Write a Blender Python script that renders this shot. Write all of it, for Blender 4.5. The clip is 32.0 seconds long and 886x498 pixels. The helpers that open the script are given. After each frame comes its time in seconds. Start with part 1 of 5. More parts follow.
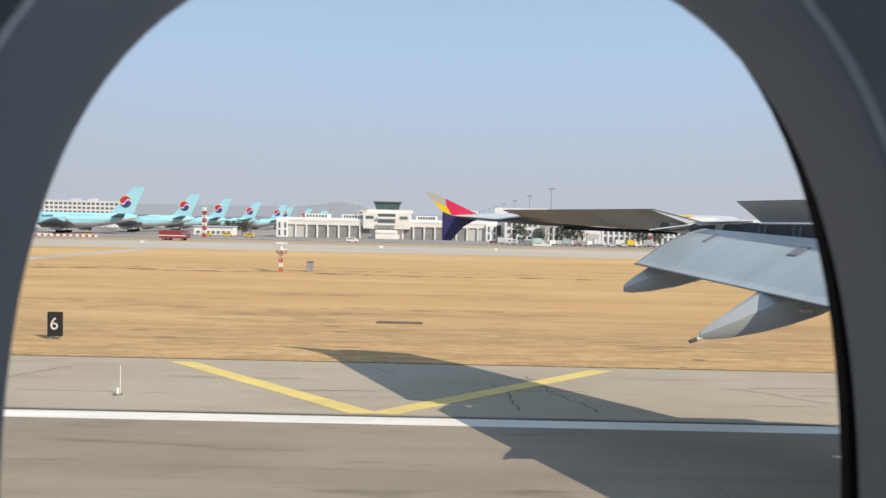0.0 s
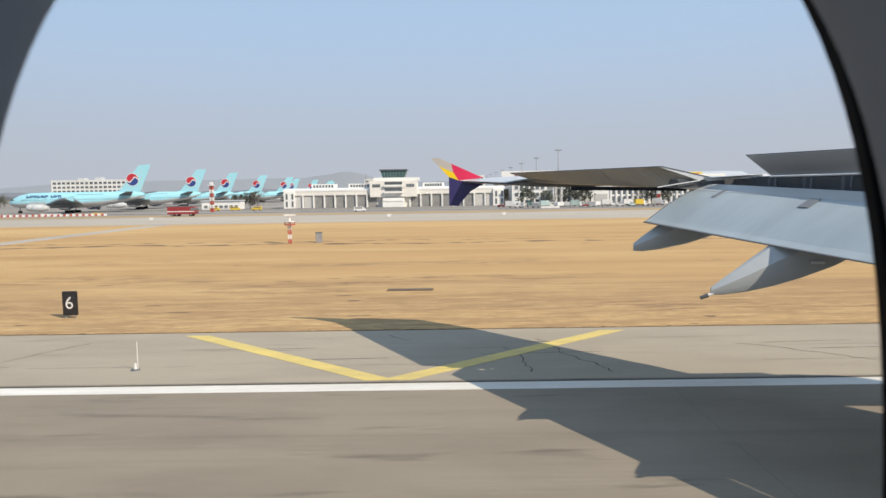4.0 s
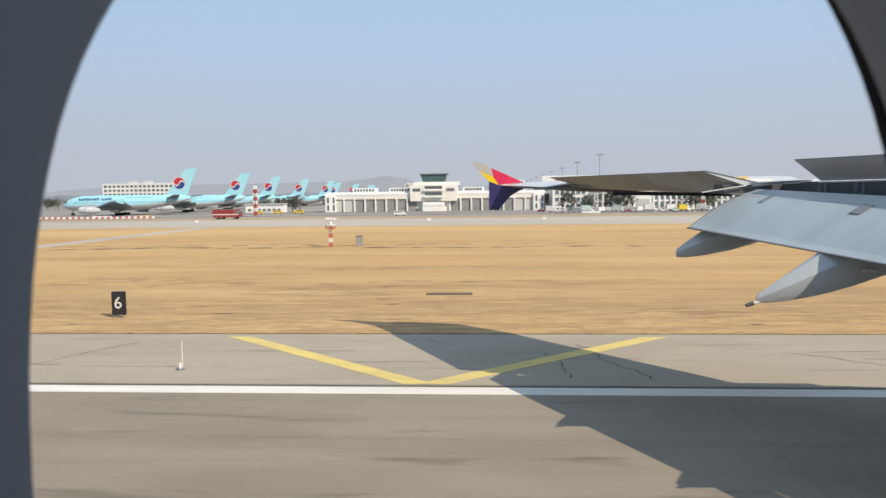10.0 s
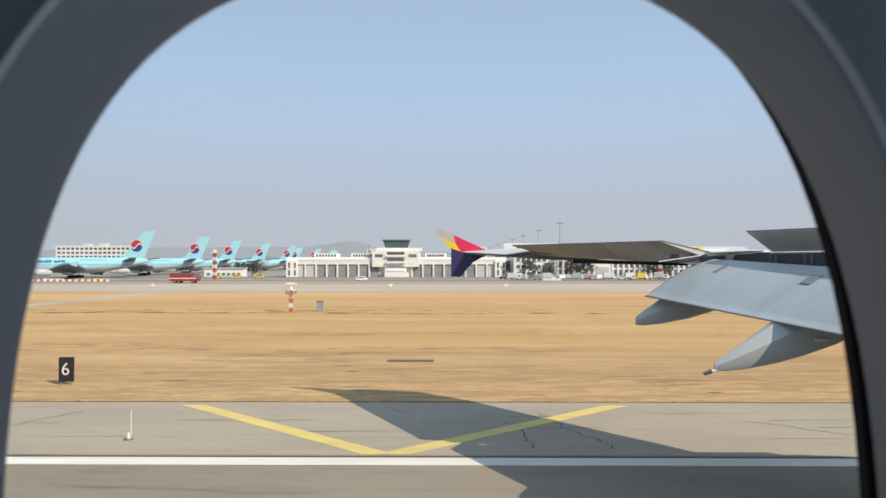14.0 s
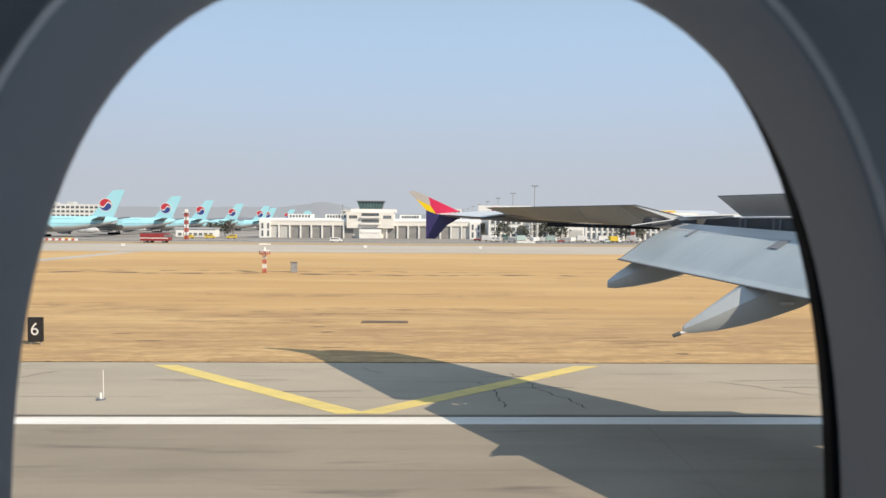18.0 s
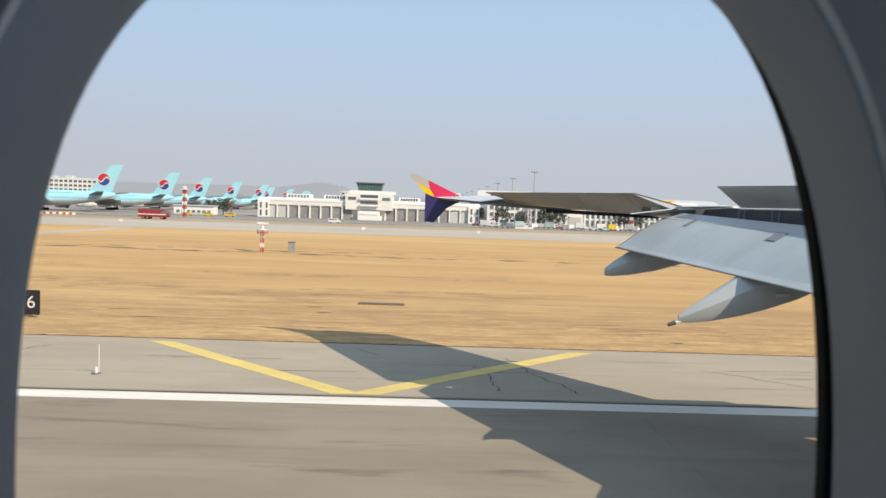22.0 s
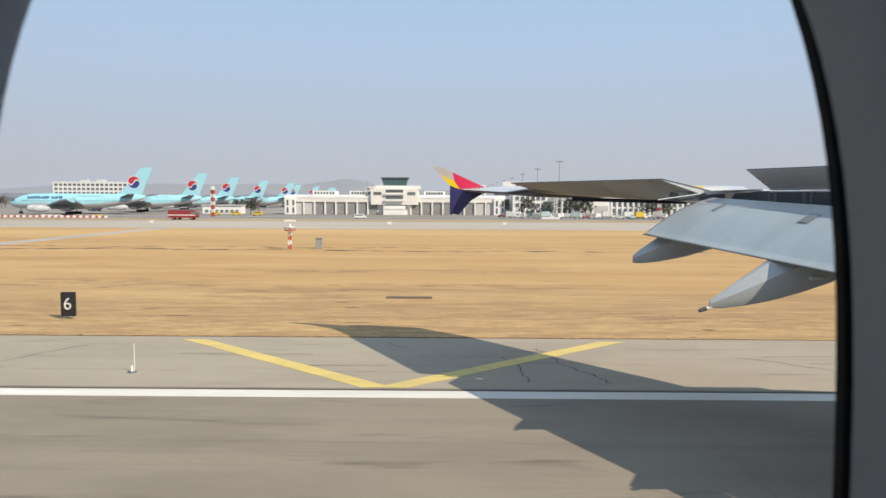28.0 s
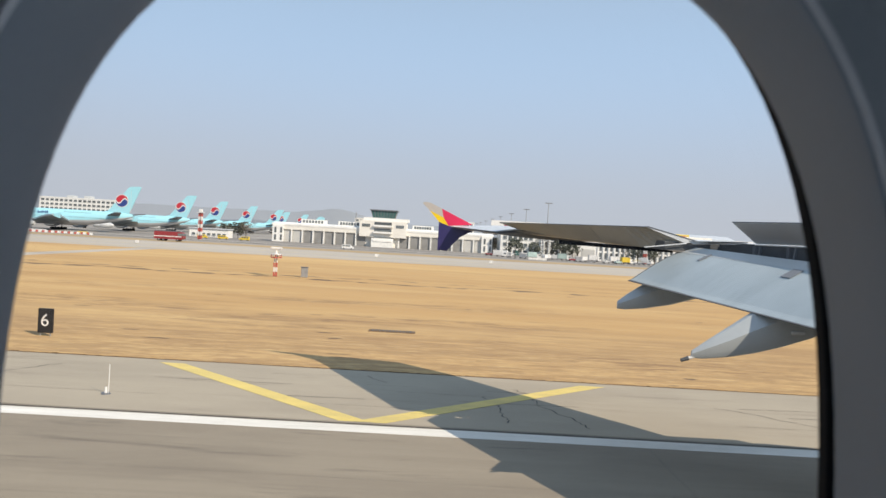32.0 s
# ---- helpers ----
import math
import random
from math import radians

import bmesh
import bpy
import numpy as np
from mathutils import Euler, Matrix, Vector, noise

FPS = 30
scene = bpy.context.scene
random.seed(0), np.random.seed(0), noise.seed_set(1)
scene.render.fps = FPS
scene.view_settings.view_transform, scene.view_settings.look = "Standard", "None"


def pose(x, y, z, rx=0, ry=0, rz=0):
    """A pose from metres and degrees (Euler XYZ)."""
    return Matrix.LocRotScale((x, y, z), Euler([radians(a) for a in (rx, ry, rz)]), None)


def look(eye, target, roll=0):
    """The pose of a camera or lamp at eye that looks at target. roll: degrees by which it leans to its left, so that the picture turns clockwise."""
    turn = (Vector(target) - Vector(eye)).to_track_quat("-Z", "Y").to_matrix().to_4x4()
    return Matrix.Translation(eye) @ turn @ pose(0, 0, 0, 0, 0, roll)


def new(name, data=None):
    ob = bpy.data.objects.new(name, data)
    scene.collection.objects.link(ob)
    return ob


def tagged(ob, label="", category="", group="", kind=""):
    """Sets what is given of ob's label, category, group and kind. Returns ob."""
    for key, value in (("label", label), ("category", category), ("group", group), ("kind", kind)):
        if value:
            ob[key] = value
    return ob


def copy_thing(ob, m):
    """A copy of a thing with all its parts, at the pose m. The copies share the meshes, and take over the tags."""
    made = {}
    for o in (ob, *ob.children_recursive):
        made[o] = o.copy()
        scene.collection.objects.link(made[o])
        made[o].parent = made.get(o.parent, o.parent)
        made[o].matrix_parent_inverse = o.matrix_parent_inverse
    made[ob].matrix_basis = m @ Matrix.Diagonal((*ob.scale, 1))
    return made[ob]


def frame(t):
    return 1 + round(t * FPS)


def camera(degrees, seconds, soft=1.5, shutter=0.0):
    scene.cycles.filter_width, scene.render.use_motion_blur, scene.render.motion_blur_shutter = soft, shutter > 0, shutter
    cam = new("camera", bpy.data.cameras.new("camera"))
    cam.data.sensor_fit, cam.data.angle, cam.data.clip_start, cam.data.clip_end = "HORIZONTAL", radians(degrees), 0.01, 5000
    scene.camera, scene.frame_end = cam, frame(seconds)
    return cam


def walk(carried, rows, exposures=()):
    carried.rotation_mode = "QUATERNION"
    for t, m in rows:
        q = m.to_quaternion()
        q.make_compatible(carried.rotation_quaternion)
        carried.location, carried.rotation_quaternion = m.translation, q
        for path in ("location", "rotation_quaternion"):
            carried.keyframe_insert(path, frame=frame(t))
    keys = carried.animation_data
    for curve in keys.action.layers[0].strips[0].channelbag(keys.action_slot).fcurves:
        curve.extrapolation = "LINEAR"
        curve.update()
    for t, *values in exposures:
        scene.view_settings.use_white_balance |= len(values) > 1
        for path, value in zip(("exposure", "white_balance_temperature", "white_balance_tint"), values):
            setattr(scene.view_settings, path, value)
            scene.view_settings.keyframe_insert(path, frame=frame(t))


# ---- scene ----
# A seat by a window of a wide airliner on its runway: x runs towards the nose, y out over the wing, z up.
cam = camera(65.03, 32.0)
# a phone lens focused far away: the near window edge is soft
cam.data.dof.use_dof, cam.data.dof.focus_distance, cam.data.dof.aperture_fstop = True, 60.0, 13.0
walk(cam, [
    (0, pose(0.0039, 0.0169, 8.0427, 88.08, -1.28, -0.18)),
    (0.5, pose(0.0023, 0.0212, 8.0432, 88.21, -0.88, -0.32)),
    (1, pose(0.0047, 0.0186, 8.0447, 88.23, -0.54, -0.42)),
    (1.5, pose(0.01, 0.0201, 8.0317, 88, -0.18, -0.5)),
    (2, pose(0.0134, 0.0227, 8.0218, 87.62, -0.13, -0.54)),
    (2.5, pose(0.0127, 0.0267, 8.0211, 87.32, 0.24, -0.32)),
    (3, pose(0.012, 0.0297, 8.0234, 86.72, 0.58, 0)),
    (3.5, pose(0.0093, 0.0346, 8.0245, 85.8, 0.92, 0.37)),
    (5.5, pose(0.0036, 0.0431, 8.0326, 84.9, 0.23, 1.04)),
    (6, pose(0.0049, 0.045, 8.0347, 85.18, -0.63, 1.66)),
    (6.5, pose(0.0041, 0.04, 8.045, 85.56, -1.05, 2.5)),
    (7, pose(-0.0028, 0.043, 8.0574, 86.02, -0.65, 3.26)),
    (7.5, pose(0.0008, 0.039, 8.0555, 86.27, -0.33, 3.69)),
    (8, pose(0.0074, 0.033, 8.0526, 86.59, 0.15, 3.75)),
    (8.5, pose(0.0072, 0.033, 8.0462, 86.53, 0.7, 3.64)),
    (9, pose(0.009, 0.032, 8.0408, 86.25, 0.93, 3.53)),
    (9.5, pose(0.0102, 0.031, 8.0327, 85.89, 0.82, 3.57)),
    (10, pose(0.0115, 0.031, 8.0255, 85.68, 0.67, 3.68)),
    (10.5, pose(0.0124, 0.03, 8.0269, 85.52, 0.95, 3.82)),
    (11, pose(0.0123, 0.031, 8.0292, 85.44, 1.06, 3.83)),
    (11.5, pose(0.013, 0.031, 8.028, 85.55, 1.44, 3.73)),
    (12, pose(0.0117, 0.034, 8.0277, 85.74, 1.39, 3.55)),
    (12.5, pose(0.0154, 0.0268, 8.0271, 86.7, 1.73, 3.14)),
    (13, pose(0.015, 0.0276, 8.0284, 87.96, 0.98, 2.42)),
    (13.5, pose(0.0092, 0.0238, 8.0306, 89.57, 0.69, 1.53)),
    (14, pose(0.0064, 0.0169, 8.0337, 91.11, 0.02, 0.57)),
    (14.5, pose(0.0056, 0.0174, 8.0345, 92.29, 0.13, 0.05)),
    (16.5, pose(-0.0007, 0.0203, 8.0396, 90.44, 0.31, 0.54)),
    (17, pose(0.0005, 0.0177, 8.0434, 89.69, -0.21, 0.32)),
    (17.5, pose(0.002, 0.0085, 8.0446, 89.73, -0.14, -0.57)),
    (18, pose(-0.0015, 0.0082, 8.0457, 87.97, -0.46, -1.51)),
    (18.5, pose(0.0008, 0.0118, 8.035, 85.5, 0.54, -0.56)),
    (19, pose(0.0041, 0.0134, 8.0242, 84.75, -0, -0)),
    (19.5, pose(0.0057, 0.0091, 8.0232, 85.53, -0.71, -0.38)),
    (20, pose(0.0072, 0.0059, 8.0212, 85.83, -1.32, -0.94)),
    (20.5, pose(0.0061, 0.0042, 8.0248, 85.62, -1.66, -1.15)),
    (21, pose(0.003, 0.0075, 8.0284, 85.82, -2.12, -1.2)),
    (21.5, pose(0.0017, 0.002, 8.0317, 86.15, -2.08, -1.38)),
    (22, pose(-0.0037, 0.0055, 8.032, 86.64, -1.97, -1.61)),
    (22.5, pose(0.0029, -0.0003, 8.0333, 86.99, -1.25, -1.8)),
    (23, pose(0.0034, 0.0038, 8.0336, 87.17, -0.77, -2.2)),
    (23.5, pose(0.0098, -0.0044, 8.0178, 87.56, 0.31, -2.48)),
    (24, pose(0.0132, -0.0066, 8.0009, 87.68, 0.71, -2.63)),
    (24.5, pose(0.0139, -0.0056, 7.9993, 87.43, 1.02, -2.44)),
    (25, pose(0.0096, 0.0064, 7.9977, 86.75, 0.42, -1.94)),
    (25.5, pose(0.0057, 0.0147, 7.9968, 85.96, 0.32, -1.16)),
    (27.5, pose(0.0081, 0.0237, 7.9928, 85.98, 0.08, 0.35)),
    (28, pose(0.0132, 0.019, 7.9928, 86.02, -0.29, 0.47)),
    (28.5, pose(0.0133, 0.0119, 7.9951, 86.09, -0.49, 0.5)),
    (29, pose(0.0094, 0.0148, 7.9974, 86.37, -0.42, 0.64)),
    (29.5, pose(0.0081, 0.0155, 7.9998, 86.54, -0.47, 0.69)),
    (30, pose(0.0077, 0.0131, 8.0032, 86.72, -0.88, 0.49)),
    (30.5, pose(0.0054, 0.0193, 8.0054, 86.99, -1.23, 0.24)),
    (31, pose(0.0081, 0.0155, 8.0077, 87.35, -2.02, 0.04)),
    (31.5, pose(0.0052, 0.0147, 8.0171, 88.04, -2.73, -0.24)),
    (32, pose(0.0043, 0.0088, 8.0265, 88.96, -3.34, -0.51))
], exposures=((0, 0.36, 6950, 12), (2, 0.33, 6900, 12), (8, 0.34, 6900, 12), (12, 0.36, 7000, 12), (14, 0.32, 7000, 12), (17, 0.38, 7050, 12), (20, 0.43, 7150, 12), (24, 0.40, 7100, 12),
             (28, 0.35, 7050, 12), (30, 0.33, 7000, 12), (32, 0.37, 7000, 12)))

# ---- world and sun ----
SUN_WAY = Vector((-9.64, 8.13, -9.73)).normalized()
world = bpy.data.worlds.new("sky")
scene.world = world
world.use_nodes = True
wn = world.node_tree
sky = wn.nodes.new("ShaderNodeTexSky")
sky.sky_type = "NISHITA"
sky.sun_disc = False
sky.sun_elevation = radians(37.6)
sky.sun_rotation = radians(230)
sky.air_density, sky.dust_density, sky.ozone_density, sky.altitude = 1.1, 1.8, 3.6, 20
wn.nodes["Background"].inputs["Strength"].default_value = 0.132
soft = wn.nodes.new("ShaderNodeHueSaturation")
soft.inputs["Saturation"].default_value = 1.15
# winter haze: greyer and thicker towards the horizon all the way round
ray, rise = wn.nodes.new("ShaderNodeTexCoord"), wn.nodes.new("ShaderNodeSeparateXYZ")
wn.links.new(ray.outputs["Generated"], rise.inputs[0])
thick, clear_up = wn.nodes.new("ShaderNodeMapRange"), wn.nodes.new("ShaderNodeMapRange")
for n, lo, hi, a, b in ((thick, 0.0, 0.40, 0.95, 0.6), (clear_up, 0.02, 0.30, 0.0, 1.0)):
    n.interpolation_type = "SMOOTHSTEP"
    for key, value in (("From Min", lo), ("From Max", hi), ("To Min", a), ("To Max", b)):
        n.inputs[key].default_value = value
    wn.links.new(rise.outputs["Z"], n.inputs["Value"])
veil, haze = wn.nodes.new("ShaderNodeMix"), wn.nodes.new("ShaderNodeMix")
veil.data_type = haze.data_type = "RGBA"
veil.inputs[6].default_value, veil.inputs[7].default_value = (3.02, 3.46, 4.12, 1), (3.2, 4.85, 7.1, 1)
wn.links.new(clear_up.outputs["Result"], veil.inputs[0])
wn.links.new(veil.outputs[2], haze.inputs[7])
wn.links.new(thick.outputs["Result"], haze.inputs[0])
wn.links.new(soft.outputs["Color"], haze.inputs[6])
wn.links.new(haze.outputs[2], wn.nodes["Background"].inputs["Color"])
sun = new("sun", bpy.data.lights.new("sun", "SUN"))
sun.data.energy, sun.data.angle, sun.data.color = 3.95, radians(0.5), (1.0, 0.915, 0.78)
sun.matrix_world = look((60, -60, 80), Vector((60, -60, 80)) + SUN_WAY)

# ---- materials ----
def surf(name, base, dark=None, scale=1.0, stretch=(1, 1, 1), rough=0.7, metal=0.0, bump=0.0, fine=12.0, amount=0.5, per_object=0.0, spec=0.5):
    """A surface with a grain and broad stains, both in world metres."""
    m = bpy.data.materials.new(name)
    m.use_nodes = True
    nt = m.node_tree
    bsdf = nt.nodes["Principled BSDF"]
    bsdf.inputs["Roughness"].default_value, bsdf.inputs["Metallic"].default_value = rough, metal
    bsdf.inputs["Specular IOR Level"].default_value = spec
    dark = dark or tuple(c * 0.72 for c in base)
    geo = nt.nodes.new("ShaderNodeNewGeometry")
    mp = nt.nodes.new("ShaderNodeMapping")
    mp.inputs["Scale"].default_value = [scale * s for s in stretch]
    nt.links.new(geo.outputs["Position"], mp.inputs["Vector"])
    big, small = nt.nodes.new("ShaderNodeTexNoise"), nt.nodes.new("ShaderNodeTexNoise")
    big.inputs["Scale"].default_value, big.inputs["Detail"].default_value = 1.0, 5.0
    small.inputs["Scale"].default_value, small.inputs["Detail"].default_value = fine, 4.0
    add = nt.nodes.new("ShaderNodeMath")
    add.operation = "MULTIPLY_ADD"
    add.inputs[1].default_value = 0.45
    ramp = nt.nodes.new("ShaderNodeMapRange")
    ramp.inputs["From Min"].default_value, ramp.inputs["From Max"].default_value = 0.48, 0.98
    ramp.inputs["To Max"].default_value = amount * 2
    mix = nt.nodes.new("ShaderNodeMix")
    mix.data_type = "RGBA"
    mix.inputs[6].default_value, mix.inputs[7].default_value = (*base, 1), (*dark, 1)
    for n in (big, small):
        nt.links.new(mp.outputs["Vector"], n.inputs["Vector"])
    nt.links.new(small.outputs["Fac"], add.inputs[0])
    nt.links.new(big.outputs["Fac"], add.inputs[2])
    nt.links.new(add.outputs[0], ramp.inputs["Value"])
    nt.links.new(ramp.outputs["Result"], mix.inputs[0])
    colour = mix.outputs[2]
    if per_object:
        info = nt.nodes.new("ShaderNodeObjectInfo")
        hsv = nt.nodes.new("ShaderNodeHueSaturation")
        mr = nt.nodes.new("ShaderNodeMapRange")
        mr.inputs["To Min"].default_value, mr.inputs["To Max"].default_value = 1 - per_object, 1 + per_object
        nt.links.new(info.outputs["Random"], mr.inputs["Value"])
        nt.links.new(mr.outputs["Result"], hsv.inputs["Value"])
        nt.links.new(colour, hsv.inputs["Color"])
        colour = hsv.outputs["Color"]
    nt.links.new(colour, bsdf.inputs["Base Color"])
    if bump:
        b = nt.nodes.new("ShaderNodeBump")
        b.inputs["Strength"].default_value, b.inputs["Distance"].default_value = bump, 0.05
        nt.links.new(small.outputs["Fac"], b.inputs["Height"])
        nt.links.new(b.outputs["Normal"], bsdf.inputs["Normal"])
    return m


def grass_material(name):
    """Dry winter turf: broad tone patches, mown streaks along the runway, brown bare spots and a fine stubble."""
    m = bpy.data.materials.new(name)
    m.use_nodes = True
    nt = m.node_tree
    bsdf = nt.nodes["Principled BSDF"]
    bsdf.inputs["Roughness"].default_value, bsdf.inputs["Specular IOR Level"].default_value = 0.95, 0.1
    geo = nt.nodes.new("ShaderNodeNewGeometry")
    def layer(scale, detail, lo, hi, top=1.0, rough=0.6):
        mp, no, mr = nt.nodes.new("ShaderNodeMapping"), nt.nodes.new("ShaderNodeTexNoise"), nt.nodes.new("ShaderNodeMapRange")
        mp.inputs["Scale"].default_value = scale
        no.inputs["Scale"].default_value, no.inputs["Detail"].default_value, no.inputs["Roughness"].default_value = 1.0, detail, rough
        mr.inputs["From Min"].default_value, mr.inputs["From Max"].default_value, mr.inputs["To Max"].default_value = lo, hi, top
        nt.links.new(geo.outputs["Position"], mp.inputs["Vector"])
        nt.links.new(mp.outputs["Vector"], no.inputs["Vector"])
        nt.links.new(no.outputs["Fac"], mr.inputs["Value"])
        return mr.outputs["Result"], no.outputs["Fac"]
    def blend(fac, a, colour):
        mx = nt.nodes.new("ShaderNodeMix")
        mx.data_type = "RGBA"
        if isinstance(a, tuple):
            mx.inputs[6].default_value = (*a, 1)
        else:
            nt.links.new(a, mx.inputs[6])
        mx.inputs[7].default_value = (*colour, 1)
        nt.links.new(fac, mx.inputs[0])
        return mx.outputs[2]
    broad, _ = layer((0.007, 0.022, 1), 5, 0.38, 0.62, 0.9)
    bands, _ = layer((0.006, 0.05, 1), 6, 0.46, 0.66, 0.65, 0.62)
    pale, _ = layer((0.03, 0.16, 1), 9, 0.46, 0.72, 0.5, 0.66)
    spots, _ = layer((0.16, 0.8, 1), 10, 0.47, 0.545, 1.0, 0.78)
    where, _ = layer((0.02, 0.06, 1), 6, 0.50, 0.58, 0.9, 0.65)
    wisps, _ = layer((0.14, 0.9, 1), 10, 0.52, 0.64, 0.75, 0.78)
    straw, _ = layer((0.35, 1.5, 1), 9, 0.53, 0.64, 0.7, 0.75)
    tufts, _ = layer((0.9, 2.2, 1), 8, 0.36, 0.62, 0.9, 0.75)
    worn, _ = layer((0.016, 0.10, 1), 9, 0.40, 0.58, 0.8, 0.72)
    fine, height = layer((2.0, 4.2, 3), 5, 0.45, 0.75, 0.3)
    sep = nt.nodes.new("ShaderNodeSeparateXYZ")
    nt.links.new(geo.outputs["Position"], sep.inputs[0])
    def strip(lo, hi, top):
        """1 at hi metres from the runway's middle, fading to 0 at lo."""
        mr = nt.nodes.new("ShaderNodeMapRange")
        mr.interpolation_type = "SMOOTHSTEP"
        for key, value in (("From Min", lo), ("From Max", hi), ("To Max", top)):
            mr.inputs[key].default_value = value
        nt.links.new(sep.outputs["Y"], mr.inputs["Value"])
        return mr.outputs["Result"]
    def joined(how, a, b):
        ma = nt.nodes.new("ShaderNodeMath")
        ma.operation = how
        nt.links.new(a, ma.inputs[0])
        nt.links.new(b, ma.inputs[1])
        return ma.outputs[0]
    # trodden, patchy turf lies along the runway edge; the middle is deeper gold, the taxiway side mown pale
    trodden = strip(66, 48, 1.0)
    soil = joined("MULTIPLY", spots, joined("MULTIPLY", joined("MAXIMUM", where, strip(62, 49, 0.5)), strip(105, 70, 1.0)))
    middle = joined("MULTIPLY", strip(56, 74, 1.0), strip(180, 130, 0.75))
    worn_band = joined("MULTIPLY", worn, joined("MULTIPLY", strip(45, 52, 1.0), strip(68, 57, 1.0)))
    c = blend(broad, (0.60, 0.415, 0.205), (0.52, 0.335, 0.155))
    c = blend(middle, c, (0.475, 0.298, 0.138))
    c = blend(bands, c, (0.40, 0.247, 0.118))
    c = blend(pale, c, (0.63, 0.455, 0.235))
    c = blend(worn_band, c, (0.315, 0.198, 0.11))
    c = blend(joined("MULTIPLY", trodden, tufts), c, (0.41, 0.262, 0.133))
    c = blend(joined("MULTIPLY", trodden, straw), c, (0.64, 0.465, 0.245))
    c = blend(joined("MULTIPLY", trodden, wisps), c, (0.31, 0.197, 0.107))
    c = blend(soil, c, (0.265, 0.168, 0.098))
    c = blend(fine, c, (0.41, 0.262, 0.125))
    nt.links.new(c, bsdf.inputs["Base Color"])
    b = nt.nodes.new("ShaderNodeBump")
    b.inputs["Strength"].default_value, b.inputs["Distance"].default_value = 0.4, 0.08
    nt.links.new(height, b.inputs["Height"])
    nt.links.new(b.outputs["Normal"], bsdf.inputs["Normal"])
    return m


def pavement_material(name, base, dull, rubber, marks=1.0):
    """Worn paving: long tyre streaks and rubber smears along the runway, blotchy wear and a coarse grain."""
    m = bpy.data.materials.new(name)
    m.use_nodes = True
    nt = m.node_tree
    bsdf = nt.nodes["Principled BSDF"]
    bsdf.inputs["Roughness"].default_value, bsdf.inputs["Specular IOR Level"].default_value = 0.88, 0.25
    geo = nt.nodes.new("ShaderNodeNewGeometry")
    def layer(scale, detail, lo, hi, top, rough=0.6, warp=0.0):
        mp, no, mr = nt.nodes.new("ShaderNodeMapping"), nt.nodes.new("ShaderNodeTexNoise"), nt.nodes.new("ShaderNodeMapRange")
        mp.inputs["Scale"].default_value = scale
        no.inputs["Scale"].default_value, no.inputs["Detail"].default_value, no.inputs["Roughness"].default_value, no.inputs["Distortion"].default_value = 1.0, detail, rough, warp
        mr.inputs["From Min"].default_value, mr.inputs["From Max"].default_value, mr.inputs["To Max"].default_value = lo, hi, top
        nt.links.new(geo.outputs["Position"], mp.inputs["Vector"])
        nt.links.new(mp.outputs["Vector"], no.inputs["Vector"])
        nt.links.new(no.outputs["Fac"], mr.inputs["Value"])
        return mr.outputs["Result"], no.outputs["Fac"]
    def blend(fac, a, colour):
        mx = nt.nodes.new("ShaderNodeMix")
        mx.data_type = "RGBA"
        if isinstance(a, tuple):
            mx.inputs[6].default_value = (*a, 1)
        else:
            nt.links.new(a, mx.inputs[6])
        mx.inputs[7].default_value = (*colour, 1)
        nt.links.new(fac, mx.inputs[0])
        return mx.outputs[2]
    blotch, _ = layer((0.09, 0.22, 1), 7, 0.42, 0.68, 0.75, 0.62, 0.4)
    streak, _ = layer((0.018, 0.7, 1), 5, 0.44, 0.76, 0.5 * marks)
    thin, _ = layer((0.05, 3.5, 1), 4, 0.54, 0.78, 0.25 * marks)
    smear, _ = layer((0.11, 0.75, 1), 6, 0.585, 0.70, 0.85 * marks, 0.6, 0.6)
    pale, _ = layer((0.30, 0.9, 1), 8, 0.52, 0.72, 0.4, 0.7)
    grit, height = layer((7, 9, 7), 5, 0.45, 0.8, 0.5, 0.75)
    c = blend(blotch, base, dull)
    c = blend(streak, c, dull)
    c = blend(pale, c, tuple(min(1, v * 1.14) for v in base))
    c = blend(smear, c, rubber)
    c = blend(thin, c, rubber)
    c = blend(grit, c, dull)
    nt.links.new(c, bsdf.inputs["Base Color"])
    b = nt.nodes.new("ShaderNodeBump")
    b.inputs["Strength"].default_value, b.inputs["Distance"].default_value = 0.25, 0.05
    nt.links.new(height, b.inputs["Height"])
    nt.links.new(b.outputs["Normal"], bsdf.inputs["Normal"])
    return m


def glass_material(name, tint=(1, 1, 1), gloss=0.06):
    m = bpy.data.materials.new(name)
    m.use_nodes = True
    nt = m.node_tree
    nt.nodes.remove(nt.nodes["Principled BSDF"])
    clear, shine, fres, mix = (nt.nodes.new(k) for k in ("ShaderNodeBsdfTransparent", "ShaderNodeBsdfGlossy", "ShaderNodeFresnel", "ShaderNodeMixShader"))
    clear.inputs["Color"].default_value = (*tint, 1)
    shine.inputs["Roughness"].default_value = gloss
    fres.inputs["IOR"].default_value = 1.3
    nt.links.new(fres.outputs[0], mix.inputs[0])
    nt.links.new(clear.outputs[0], mix.inputs[1])
    nt.links.new(shine.outputs[0], mix.inputs[2])
    nt.links.new(mix.outputs[0], nt.nodes["Material Output"].inputs["Surface"])
    return m


